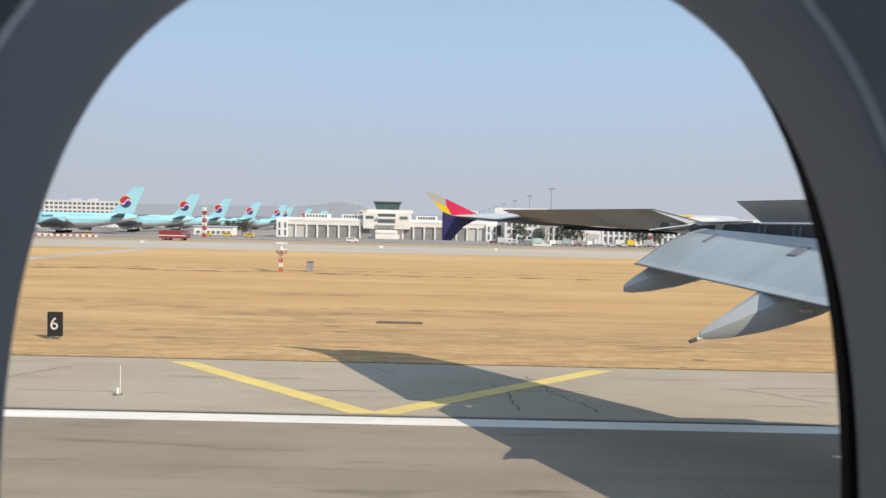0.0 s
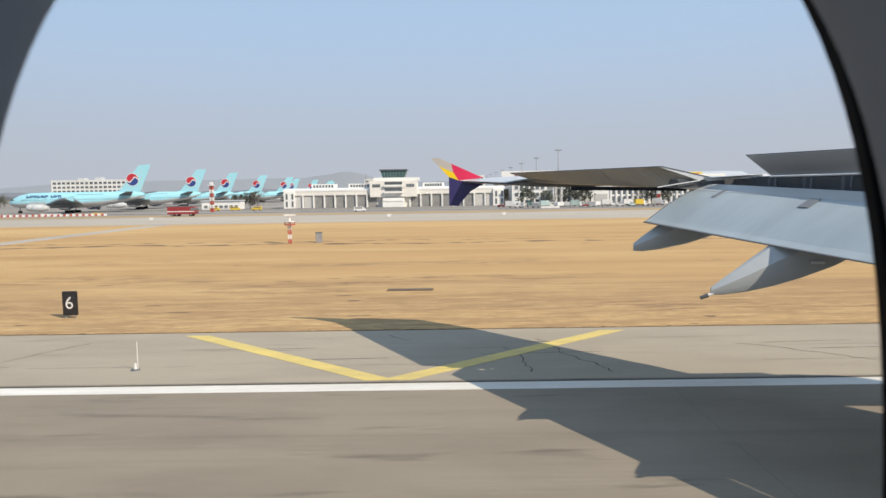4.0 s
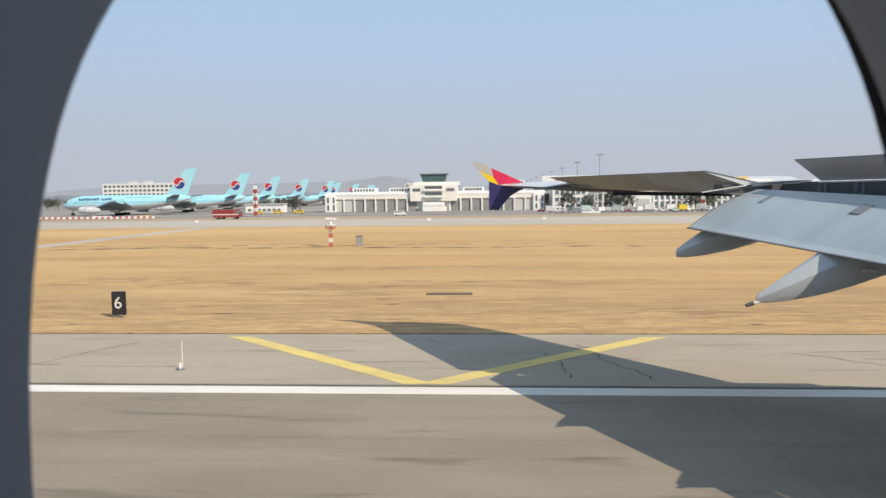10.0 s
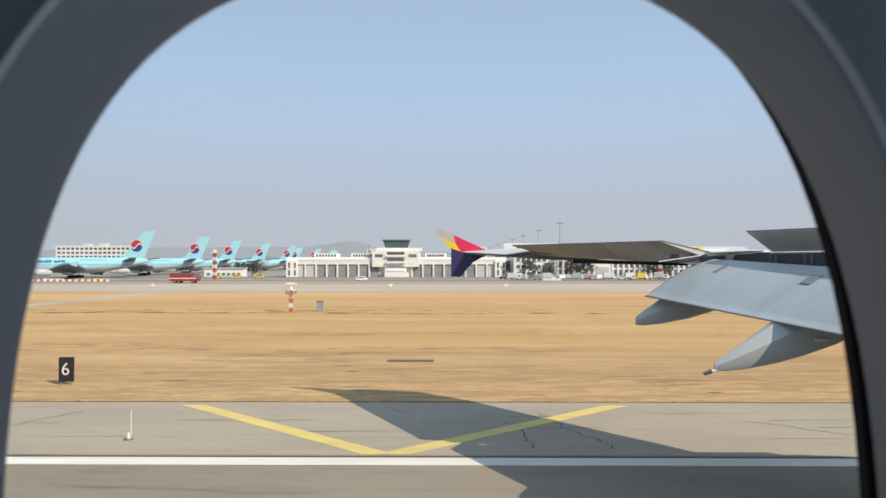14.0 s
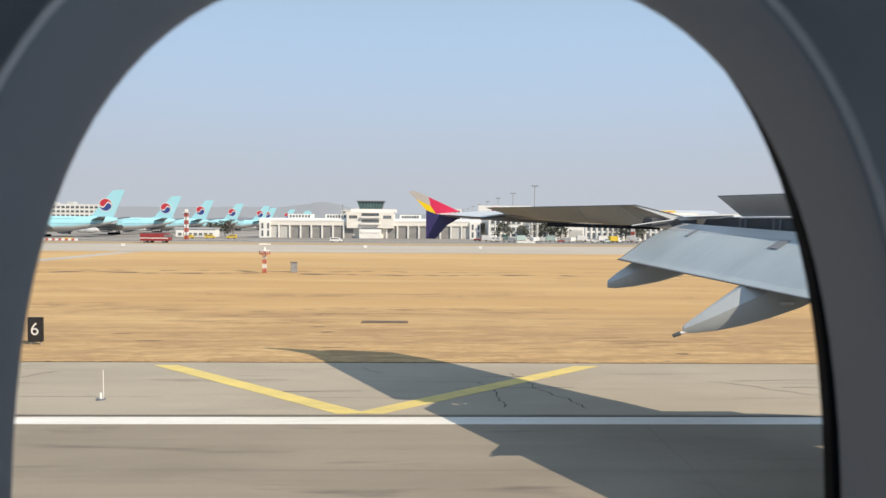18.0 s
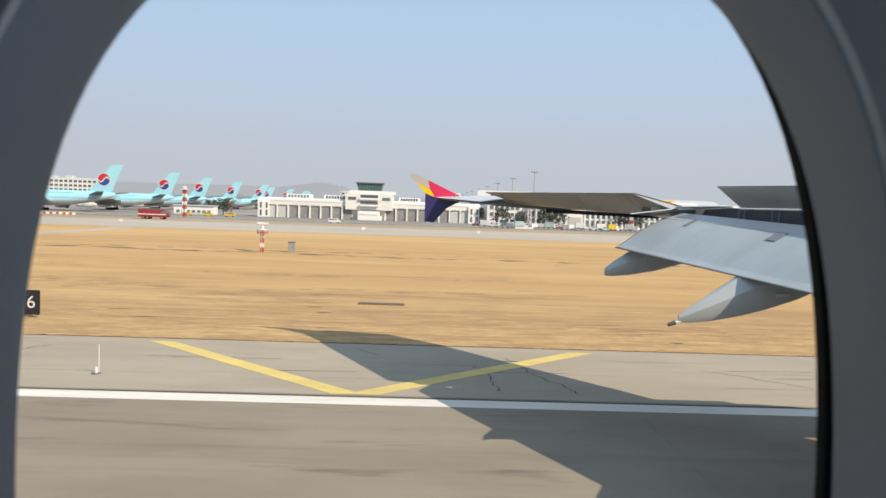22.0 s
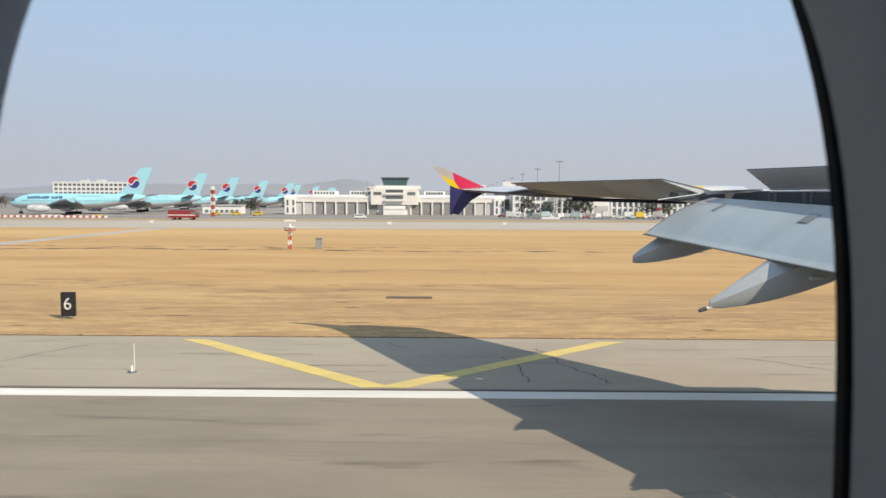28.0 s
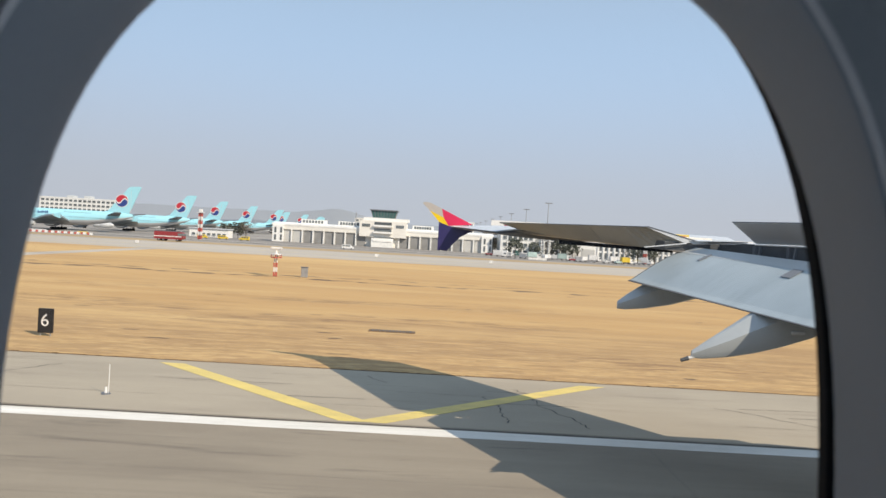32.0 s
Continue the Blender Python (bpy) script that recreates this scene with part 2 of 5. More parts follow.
GRASS = grass_material("dry_grass")
FAR_GRASS = surf("far_dry_grass", (0.47, 0.35, 0.20), (0.30, 0.22, 0.13), 0.012, (0.35, 1.6, 1), 0.95, spec=0.1)
CONCRETE = pavement_material("runway_concrete", (0.292, 0.250, 0.194), (0.207, 0.175, 0.138), (0.143, 0.121, 0.098))
SHOULDER = pavement_material("shoulder_asphalt", (0.388, 0.338, 0.264), (0.32, 0.278, 0.219), (0.238, 0.205, 0.163), 0.55)
TAXI = surf("taxiway_concrete", (0.50, 0.45, 0.39), (0.36, 0.325, 0.285), 0.03, (0.3, 1.6, 1), 0.9, spec=0.2)
APRON = surf("apron_concrete", (0.36, 0.33, 0.295), (0.20, 0.185, 0.17), 0.012, (0.3, 1.5, 1), 0.9, spec=0.2)
TAR = surf("tar", (0.035, 0.033, 0.032), None, 1.0, rough=0.8)
EDGE_SOIL = surf("edge_soil", (0.21, 0.135, 0.075), (0.11, 0.07, 0.045), 0.6, rough=0.95)
WHITE_LINE = surf("white_marking", (0.80, 0.775, 0.72), (0.58, 0.55, 0.49), 0.5, (0.3, 2, 1), 0.7, fine=9, amount=0.5)
YELLOW_LINE = surf("yellow_marking", (0.76, 0.585, 0.17), (0.56, 0.44, 0.16), 0.7, (0.5, 1.5, 1), 0.7, fine=7, amount=0.55)
WING_GREY = surf("wing_grey_paint", (0.435, 0.497, 0.525), (0.36, 0.414, 0.44), 0.75, (0.3, 1.5, 0.3), 0.36, 0.1, 0.0, 6.0, 0.5)
WING_TOP = surf("wing_upper_paint", (0.66, 0.68, 0.69), (0.56, 0.58, 0.60), 0.4, rough=0.35, metal=0.1)
# grey paint warmed to carry the light reflected off the dry grass
AILERON_BOUNCE = surf("aileron_grass_bounce", (0.36, 0.325, 0.27), (0.30, 0.27, 0.225), 0.5, (0.5, 1.2, 1), 0.6, spec=0.3)
# darkened so the underside keeps its shade against the ground's bounce
UNDERSIDE_SHADE = surf("wing_underside_shade", (0.19, 0.18, 0.165), (0.15, 0.14, 0.13), 0.5, rough=0.4)
FAIRING = surf("fairing_grey_paint", (0.465, 0.50, 0.515), (0.40, 0.43, 0.445), 0.6, rough=0.36, metal=0.1)
SPOILER = surf("spoiler_underside_paint", (0.50, 0.515, 0.525), (0.42, 0.43, 0.44), 0.7, (0.6, 1.4, 1), 0.45)
DARK_GREY = surf("dark_grey_paint", (0.14, 0.15, 0.165), (0.10, 0.105, 0.115), 0.8, rough=0.5)
# near-black metal tone that also carries the flap cove's shade
COVE = surf("dark_metal_cove_shade", (0.085, 0.092, 0.10), (0.045, 0.048, 0.053), 2.0, rough=0.55)
PANEL_GREY = surf("access_panel_paint", (0.215, 0.23, 0.25), (0.18, 0.19, 0.21), 1.5, rough=0.5)
SILVER = surf("bare_metal", (0.62, 0.63, 0.64), None, 1.0, rough=0.3, metal=0.9)
RED = surf("red_paint", (0.66, 0.025, 0.09), None, 1.0, rough=0.35, amount=0.2)
YELLOW = surf("yellow_paint", (0.80, 0.55, 0.01), None, 1.0, rough=0.35, amount=0.2)
NAVY = surf("navy_paint", (0.035, 0.028, 0.12), None, 1.0, rough=0.35, amount=0.2)
TIP_GREY = surf("warm_grey_paint", (0.46, 0.42, 0.385), None, 1.0, rough=0.4, amount=0.2)
# one cabin plastic, bezel dimmed and blued, wall raised, to balance their light
LINING = surf("bezel_dimmed_plastic", (0.315, 0.35, 0.39), (0.29, 0.322, 0.36), 6.0, rough=0.5, bump=0.012, fine=60)
WALL_LINING = surf("wall_raised_plastic", (0.34, 0.365, 0.39), (0.315, 0.34, 0.36), 6.0, rough=0.5, bump=0.012, fine=60)
# the rim's caught light is painted as a paler plastic
RIM_HIGHLIGHT = surf("rim_highlight_plastic", (0.72, 0.73, 0.74), (0.66, 0.67, 0.68), 6.0, rough=0.35)
NOSE_GREY = surf("flap_nose_tone", (0.44, 0.465, 0.47), (0.40, 0.42, 0.425), 0.5, rough=0.4)
GASKET = surf("black_rubber", (0.006, 0.007, 0.010), None, 8.0, rough=0.7, spec=0.15)
# unseen cabin surfaces, toned to shape the bounce on the window surround
CABIN = surf("cabin_panel", (0.42, 0.43, 0.44), None, 3.0, rough=0.7)
BOUNCE_FLOOR = surf("cabin_bounce_floor", (0.42, 0.43, 0.45), None, 9.0, rough=0.95)
SKIN = surf("fuselage_white_paint", (0.70, 0.70, 0.70), None, 0.5, rough=0.35)
PANE = glass_material("window_glass")
WALL_WHITE = surf("white_render", (0.80, 0.80, 0.78), (0.70, 0.70, 0.68), 0.08, (1, 1, 2.5), 0.8, fine=5, spec=0.2)
WALL_CREAM = surf("cream_render", (0.76, 0.74, 0.69), (0.66, 0.64, 0.59), 0.09, (1, 1, 2.5), 0.8, fine=5, spec=0.2)
WALL_GREY = surf("grey_cladding", (0.50, 0.52, 0.53), (0.42, 0.44, 0.45), 0.1, rough=0.6, spec=0.3)
ROOF_METAL = surf("pale_roof_sheet", (0.60, 0.63, 0.66), (0.50, 0.53, 0.56), 0.07, (2.5, 0.4, 1), 0.45, 0.1)
# lightened to stand for haze and reflected sky on far panes
WINDOW_DARK = surf("hazy_window_glass", (0.13, 0.15, 0.16), None, 0.5, rough=0.12, per_object=0.3)
WINDOW_GREEN = surf("green_window_glass", (0.06, 0.14, 0.13), (0.04, 0.10, 0.10), 0.2, rough=0.12, per_object=0.2)
BAY_SHADE = surf("open_bay_shade", (0.27, 0.27, 0.265), None, 0.4, rough=0.9)
DOOR_GREY = surf("roller_door", (0.56, 0.56, 0.54), None, 0.5, (0.2, 1, 9), 0.6)
EMBLEM_RED = surf("emblem_red_paint", (0.52, 0.03, 0.05), None, 1.0, rough=0.35, amount=0.2)
EMBLEM_BLUE = surf("emblem_blue_paint", (0.03, 0.06, 0.24), None, 1.0, rough=0.35, amount=0.2)
JOINT = surf("filled_joint", (0.15, 0.135, 0.115), (0.10, 0.09, 0.08), 0.6, rough=0.9, spec=0.2)
BLUE_LETTER = surf("blue_sign_paint", (0.10, 0.14, 0.34), None, 1.0, rough=0.6)
RED_SIGN = surf("red_banner", (0.42, 0.06, 0.08), None, 0.4, rough=0.7)
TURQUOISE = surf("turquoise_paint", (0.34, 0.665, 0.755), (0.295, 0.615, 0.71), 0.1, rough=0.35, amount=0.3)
BELLY = surf("belly_paint", (0.60, 0.61, 0.62), (0.50, 0.51, 0.52), 0.15, rough=0.4)
ENGINE = surf("engine_cowl", (0.62, 0.64, 0.65), None, 0.4, rough=0.35)
TYRE = surf("tyre_rubber", (0.02, 0.02, 0.02), None, 3.0, rough=0.9)
STEEL = surf("galvanised_steel", (0.42, 0.43, 0.44), None, 2.0, rough=0.5, metal=0.5)
MAST_RED = surf("mast_red_paint", (0.50, 0.10, 0.075), None, 1.0, rough=0.6)
MAST_WHITE = surf("mast_white_paint", (0.78, 0.77, 0.75), None, 1.0, rough=0.6)
TRUCK_RED = surf("truck_red_paint", (0.30, 0.035, 0.04), None, 1.0, rough=0.4)
CAR_YELLOW = surf("car_yellow_paint", (0.70, 0.50, 0.05), None, 1.0, rough=0.4)
CAR_WHITE = surf("car_white_paint", (0.76, 0.76, 0.75), None, 1.0, rough=0.4, per_object=0.15)
TEAL = surf("teal_container", (0.40, 0.52, 0.50), None, 0.6, rough=0.6, per_object=0.3)
SIGN_BLACK = surf("black_sign_face", (0.02, 0.02, 0.022), None, 2.0, rough=0.5)
SIGN_YELLOW = surf("yellow_sign_face", (0.70, 0.52, 0.10), None, 2.0, rough=0.5)
# needle green lifted towards the grey of distant haze
LEAF = surf("hazy_pine_needles", (0.135, 0.145, 0.12), (0.10, 0.11, 0.09), 0.8, rough=0.9, fine=5, per_object=0.25, spec=0.1)
BARE = surf("bare_twigs", (0.17, 0.14, 0.115), (0.10, 0.085, 0.07), 0.8, rough=0.95, per_object=0.2, spec=0.1)
BARK = surf("bark", (0.10, 0.075, 0.055), None, 2.0, rough=0.95)
# haze is painted into these hill and wood colours, paler with distance
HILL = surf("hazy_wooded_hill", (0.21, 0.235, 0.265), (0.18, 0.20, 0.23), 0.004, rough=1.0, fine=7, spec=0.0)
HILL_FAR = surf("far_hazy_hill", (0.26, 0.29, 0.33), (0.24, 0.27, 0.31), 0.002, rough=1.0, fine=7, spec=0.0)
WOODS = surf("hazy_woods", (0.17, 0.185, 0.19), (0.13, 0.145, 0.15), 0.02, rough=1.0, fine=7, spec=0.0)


# ---- builders ----
def part(name, bm, material, parent=None, label="", smooth=False):
    """One mesh object out of a bmesh, under a thing or a part."""
    me = bpy.data.meshes.new(name)
    bmesh.ops.recalc_face_normals(bm, faces=bm.faces)
    bm.to_mesh(me)
    bm.free()
    for m in material if isinstance(material, (list, tuple)) else (material,):
        me.materials.append(m)
    if smooth:
        for p in me.polygons:
            p.use_smooth = True
        me.set_sharp_from_angle(angle=radians(28))
    ob = new(name, me)
    if parent is not None:
        ob.parent = parent
    if label:
        tagged(ob, label)
    return ob


def thing(name, x, y, z, label, category, group="", kind="", turn=0):
    ob = new(name)
    ob.empty_display_size = 0.5
    ob.matrix_basis = pose(x, y, z, 0, 0, turn)
    return tagged(ob, label, category, group, kind)


def box(bm, x0, x1, y0, y1, z0, z1, bevel=0.0):
    r = bmesh.ops.create_cube(bm, size=1)
    bmesh.ops.scale(bm, vec=(x1 - x0, y1 - y0, z1 - z0), verts=r["verts"])
    bmesh.ops.translate(bm, vec=((x0 + x1) / 2, (y0 + y1) / 2, (z0 + z1) / 2), verts=r["verts"])
    if bevel:
        edges = {e for v in r["verts"] for e in v.link_edges}
        bmesh.ops.bevel(bm, geom=list(edges), offset=bevel, segments=2, affect="EDGES")
    return bm


def boxed(*a, **k):
    return box(bmesh.new(), *a, **k)


def prism(pts, lo, hi, axis="y"):
    """A flat outline drawn in two axes, given thickness along the third."""
    bm = bmesh.new()
    def put(p, d):
        return {"y": (p[0], d, p[1]), "x": (d, p[0], p[1]), "z": (p[0], p[1], d)}[axis]
    a = [bm.verts.new(put(p, lo)) for p in pts]
    b = [bm.verts.new(put(p, hi)) for p in pts]
    bm.faces.new(a), bm.faces.new(b[::-1])
    for i in range(len(pts)):
        j = (i + 1) % len(pts)
        bm.faces.new((a[i], a[j], b[j], b[i]))
    return bm


def slab(corners, thick, bevel=0.0):
    """A plate on any four or more corners, thickened along its normal."""
    bm = bmesh.new()
    c = [Vector(p) for p in corners]
    n = (c[1] - c[0]).cross(c[2] - c[0]).normalized() * thick / 2
    a = [bm.verts.new(p + n) for p in c]
    b = [bm.verts.new(p - n) for p in c]
    bm.faces.new(a), bm.faces.new(b[::-1])
    for i in range(len(c)):
        j = (i + 1) % len(c)
        bm.faces.new((a[i], a[j], b[j], b[i]))
    if bevel:
        bmesh.ops.bevel(bm, geom=bm.edges[:], offset=bevel, segments=2, affect="EDGES")
    return bm


def loft(rings, closed=True, caps=True):
    """Skin over rings of equal count."""
    bm = bmesh.new()
    vs = [[bm.verts.new(p) for p in r] for r in rings]
    n = len(vs[0])
    for a, b in zip(vs, vs[1:]):
        for i in range(n if closed else n - 1):
            j = (i + 1) % n
            bm.faces.new((a[i], a[j], b[j], b[i]))
    if caps:
        bm.faces.new(vs[0][::-1]), bm.faces.new(vs[-1])
    return bm


def tube(bm, a, b, r0, r1=None, n=8):
    """A round bar from a to b."""
    a, b = Vector(a), Vector(b)
    r1 = r0 if r1 is None else r1
    turn = (b - a).to_track_quat("Z", "Y").to_matrix()
    ring = [[bm.verts.new(c + turn @ Vector((r * math.cos(2 * math.pi * i / n), r * math.sin(2 * math.pi * i / n), 0))) for i in range(n)]
            for c, r in ((a, r0), (b, r1))]
    for i in range(n):
        j = (i + 1) % n
        bm.faces.new((ring[0][i], ring[0][j], ring[1][j], ring[1][i]))
    bm.faces.new(ring[0][::-1]), bm.faces.new(ring[1])
    return bm


def tubed(*a, **k):
    return tube(bmesh.new(), *a, **k)


def oval(a, b, y, cx=0.0, cz=7.891, n=2.775, count=96):
    """The rounded window outline, a wide and b high to each side, in the plane y, leaning with the cabin by a degree."""
    out = []
    ct, st = math.cos(-0.014), math.sin(-0.014)
    for i in range(count):
        t = 2 * math.pi * i / count
        c, s = math.cos(t), math.sin(t)
        u, v = a * math.copysign(abs(c) ** (2 / n), c), 0.997 * b * math.copysign(abs(s) ** (2 / n), s)
        out.append((cx + u * ct + v * st, y, cz + v * ct - u * st))
    return out


# ---- ground ----
def sheet(name, x0, x1, y0, y1, z, material, label, category, depth=0.3):
    return tagged(part(name, boxed(x0, x1, y0, y1, z - depth, z), material), label, category, kind="structure")


bm = bmesh.new()
bmesh.ops.create_grid(bm, x_segments=8, y_segments=8, size=4500)
tagged(part("ground", bm, FAR_GRASS), "wide flat field of dry winter grass", "ground", kind="structure").location.z = -0.12
sheet("runway", -900, 900, -31, 29.195, 0.0, CONCRETE, "worn grey concrete runway with tyre streaks", "runway")
sheet("runway_shoulder", -900, 900, 29.2, 40.2, -0.01, SHOULDER, "pale grey asphalt runway shoulder", "shoulder")
sheet("grass_verge", -900, 900, 40.35, 192, 0.02, GRASS, "golden dry grass between runway and taxiway", "grass")
for x0, x1, lab in ((-81.5, -76.5, "narrow pale concrete service path across the grass"), (150, 196, "wide concrete exit taxiway across the grass")):
    sheet("service_path" if x1 < 0 else "exit_taxiway", x0, x1, 40.2, 192.5, 0.035, TAXI, lab, "path" if x1 < 0 else "taxiway", 0.2)
sheet("grass_edge", -900, 900, 40.12, 40.36, 0.003, EDGE_SOIL, "thin dark soil edge of the grass", "soil edge")
sheet("taxiway", -1200, 1200, 192, 262, 0.0, TAXI, "pale concrete taxiway beyond the grass", "taxiway")
sheet("taxiway_grass", -1200, 1200, 262, 285, 0.03, FAR_GRASS, "narrow strip of dry grass along the taxiway", "grass")
sheet("apron", -1200, 1200, 285, 1500, -0.02, APRON, "grey concrete apron in front of the buildings", "apron")


def marking(name, pts, z, material, label, category="marking"):
    return tagged(part(name, prism(pts, z - 0.01, z, "z"), material), label, category, kind="structure")


marking("edge_line", [(-900, 27.72), (900, 27.72), (900, 28.74), (-900, 28.74)], 0.006, WHITE_LINE, "continuous white painted runway edge line")
marking("joint_seal", [(-900, 28.86), (900, 28.86), (900, 28.97), (-900, 28.97)], 0.007, TAR, "dark sealed joint beside the white line", "joint")
# diagonal stripes that meet in a V at the middle of the runway
for i in range(-8, 9):
    x = 34.2 * i
    for way in (-1, 1):
        if i * way < 0:
            continue
        a, b = (x - 3.7, x - 2.3) if way < 0 else (x - 3.1, x - 1.7)
        tagged(marking("shoulder_stripe", [(a, 29.3), (b, 29.3), (b + way * 11.6 + 0.1, 39.3), (a + way * 11.6 + 0.1, 39.3)], 0.004 + 0.001 * way, YELLOW_LINE,
                       "yellow diagonal stripe painted on the shoulder"), group="shoulder stripes")
for y, w, mat_, lab in ((201.0, 0.8, YELLOW_LINE, "thin yellow taxiway edge line"), (226.0, 0.7, YELLOW_LINE, "thin yellow taxiway centre line"),
                        (262.5, 0.9, WHITE_LINE, "pale kerb line along the taxiway"), (318.0, 1.2, WHITE_LINE, "pale service road edge line"), (309.0, 6.0, TAR, "dark asphalt service road")):
    marking("taxiway_line", [(-1100, y), (1100, y), (1100, y + w), (-1100, y + w)], 0.012, mat_, lab)

arc = [(150 + 40 * math.sin(a), 29.6 + 40 - 40 * math.cos(a)) for a in [math.pi / 2 * k / 24 for k in range(25)]]
for off, w in ((0.0, 0.35), (0.7, 0.35)):
    outer = [(x - off, y + off) for x, y in arc]
    inner = [(x - off - w * 0.7, y + off + w * 0.7) for x, y in arc]
    for a, b, c, d in zip(outer, outer[1:], inner[1:], inner):
        tagged(marking("taxiway_curve", [a, b, c, d], 0.045, YELLOW_LINE, "curved yellow double taxiway edge line"), group="curved taxiway lines")

# ragged overhanging turf, a long soil rut, bare soil patches and loose tufts
rnd = random.Random(9)
def blot(bm, x, y, w, d, z, n=26):
    """A ragged flat patch of bare soil, w by d metres."""
    k = [rnd.uniform(0.45, 1.0) for _ in range(n)]
    pts = [(x + w / 2 * math.cos(math.tau * i / n) * k[i], y + d / 2 * math.sin(math.tau * i / n) * (0.5 * k[i] + 0.5 * k[i - 1])) for i in range(n)]
    bm.faces.new([bm.verts.new((px, py, z)) for px, py in pts])
def rut(bm, x0, x1, y, w, z):
    """A broken, wandering trench of dark soil along the grass."""
    x, q = x0, y
    last = None
    while x < x1:
        q += rnd.uniform(-0.9, 0.9) + (y - q) * 0.15
        half = w * rnd.choice((0.15, 0.6, 1.0, 1.5, 0.1))
        now = (bm.verts.new((x, q - half, z)), bm.verts.new((x, q + half, z)))
        if last:
            bm.faces.new((last[0], now[0], now[1], last[1]))
        last = now
        x += rnd.uniform(0.8, 2.6)
bm = bmesh.new()
x = -120.0
while x < 160:
    w = rnd.uniform(0.3, 1.6)
    blot(bm, x, 40.22, w, rnd.uniform(0.1, 0.34), 0.024, 12)
    x += w * rnd.uniform(0.5, 0.9)
tagged(part("turf_edge", bm, GRASS), "ragged dry turf creeping over the pavement edge", "turf edge", kind="stuff")
bm = bmesh.new()
rut(bm, -160, 210, 110.0, 0.95, 0.026)
rut(bm, -160, 60, 116.5, 0.5, 0.027)
rut(bm, 20, 120, 103.0, 0.4, 0.028)
tagged(part("soil_rut", bm, EDGE_SOIL), "long broken rut of dark soil in the grass", "soil rut", kind="stuff")
bm = bmesh.new()
for i in range(22):
    y = rnd.choice((41.5, 43, 46, 52, 60, 75)) + rnd.uniform(-1, 6)
    blot(bm, rnd.uniform(-0.75, 0.75) * y, y, rnd.uniform(0.5, 2.6), rnd.uniform(0.2, 0.7), 0.024 + 0.0002 * i)
tagged(part("bare_soil", bm, EDGE_SOIL), "small bare patches of brown soil in the grass", "soil", kind="stuff")
verts, faces = [], []
for i in range(2200):
    y = 40.3 + 1.2 * rnd.random() ** 2
    x, h, a = rnd.uniform(-0.85, 0.85) * y, rnd.uniform(0.01, 0.035), rnd.uniform(0, math.pi)
    for k in range(3):
        ca, sa, r = math.cos(a + k * 1.05), math.sin(a + k * 1.05), rnd.uniform(0.06, 0.2)
        b0 = len(verts)
        verts += [(x - ca * r, y - sa * r, 0.0), (x + ca * r, y + sa * r, 0.0), (x + ca * r * rnd.uniform(-0.8, 0.8), y + sa * r * 0.6, h)]
        faces.append((b0, b0 + 1, b0 + 2))
me = bpy.data.meshes.new("grass_tufts")
me.from_pydata(verts, [], faces)
me.materials.append(GRASS)
tagged(new("grass_tufts", me), "short dry tufts of winter grass", "grass", kind="stuff")

# thin cracks and sealed joints in the shoulder and the runway
rnd = random.Random(4)
bm = bmesh.new()
def crack(bm, x, y, ang, length, w, z, wobble=0.5):
    p, a = Vector((x, y)), ang
    step = 0.22 if wobble > 0.2 else 0.5
    n = int(length / step)
    left, right = [], []
    for i in range(n + 1):
        side = Vector((-math.sin(a), math.cos(a))) * w * (0.4 + rnd.random())
        left.append(bm.verts.new((p.x + side.x, p.y + side.y, z)))
        right.append(bm.verts.new((p.x - side.x, p.y - side.y, z)))
        a = ang + rnd.choice((-1, 1)) * rnd.uniform(0.3, 1.6) * wobble if wobble > 0.2 else ang + rnd.uniform(-wobble, wobble)
        p = p + Vector((math.cos(a), math.sin(a))) * step
    for i in range(n):
        bm.faces.new((left[i], left[i + 1], right[i + 1], right[i]))
for x, y, ang, ln, wob in ((-14, 35.6, 0.02, 7, 0.08), (-7, 33.2, 0.03, 4, 0.08), (1.5, 33.9, 0.05, 6, 0.08), (16, 35.6, 0.04, 5, 0.08),
                           (-29, 32.4, 0.02, 8, 0.08), (3, 36.5, 0.03, 4, 0.08), (18, 34.2, 0.0, 8, 0.08), (-2.2, 37.4, 2.2, 2.0, 0.5)):
    crack(bm, x, y, ang, ln, 0.028, -0.004, wob)
slabs = bmesh.new()
for i in range(-6, 7):
    crack(slabs, 45.0 * i + 9.0, -30, math.pi / 2, 57.5, 0.008, 0.004, 0.02)
for y in (22.4, 15.0):
    crack(slabs, -180, y, 0.0, 360, 0.007, 0.004, 0.02)
# long dashed seams along the shoulder, and jagged cracks across it
for y in (30.6, 32.1, 33.6, 35.2, 36.6, 38.0):
    x = -60 + rnd.uniform(0, 9)
    while x < 60:
        ln = rnd.choice((3, 5, 8, 11))
        if rnd.random() < 0.34:
            crack(bm, x, y + rnd.uniform(-0.1, 0.1), 0.0, ln, rnd.uniform(0.008, 0.018), -0.004, 0.04)
        x += ln + rnd.uniform(2, 9)
for x, y, ang, ln in ((-24.5, 30.0, 0.85, 10), (7.2, 30.2, 2.0, 8.5), (21.0, 30.4, 2.3, 9), (-47, 30, 1.1, 9), (3.6, 30.4, 1.75, 5.5)):
    crack(bm, x, y, ang, ln, 0.03, -0.004, 0.45)
tagged(part("slab_joints", slabs, JOINT), "thin filled joints between the runway slabs", "joint", kind="stuff")
tagged(part("pavement_cracks", bm, TAR), "fine dark cracks in the paving", "crack", kind="stuff")

# ---- cabin and window ----
def ring_loft(specs, **k):
    return loft([oval(*s) for s in specs], caps=False, **k)


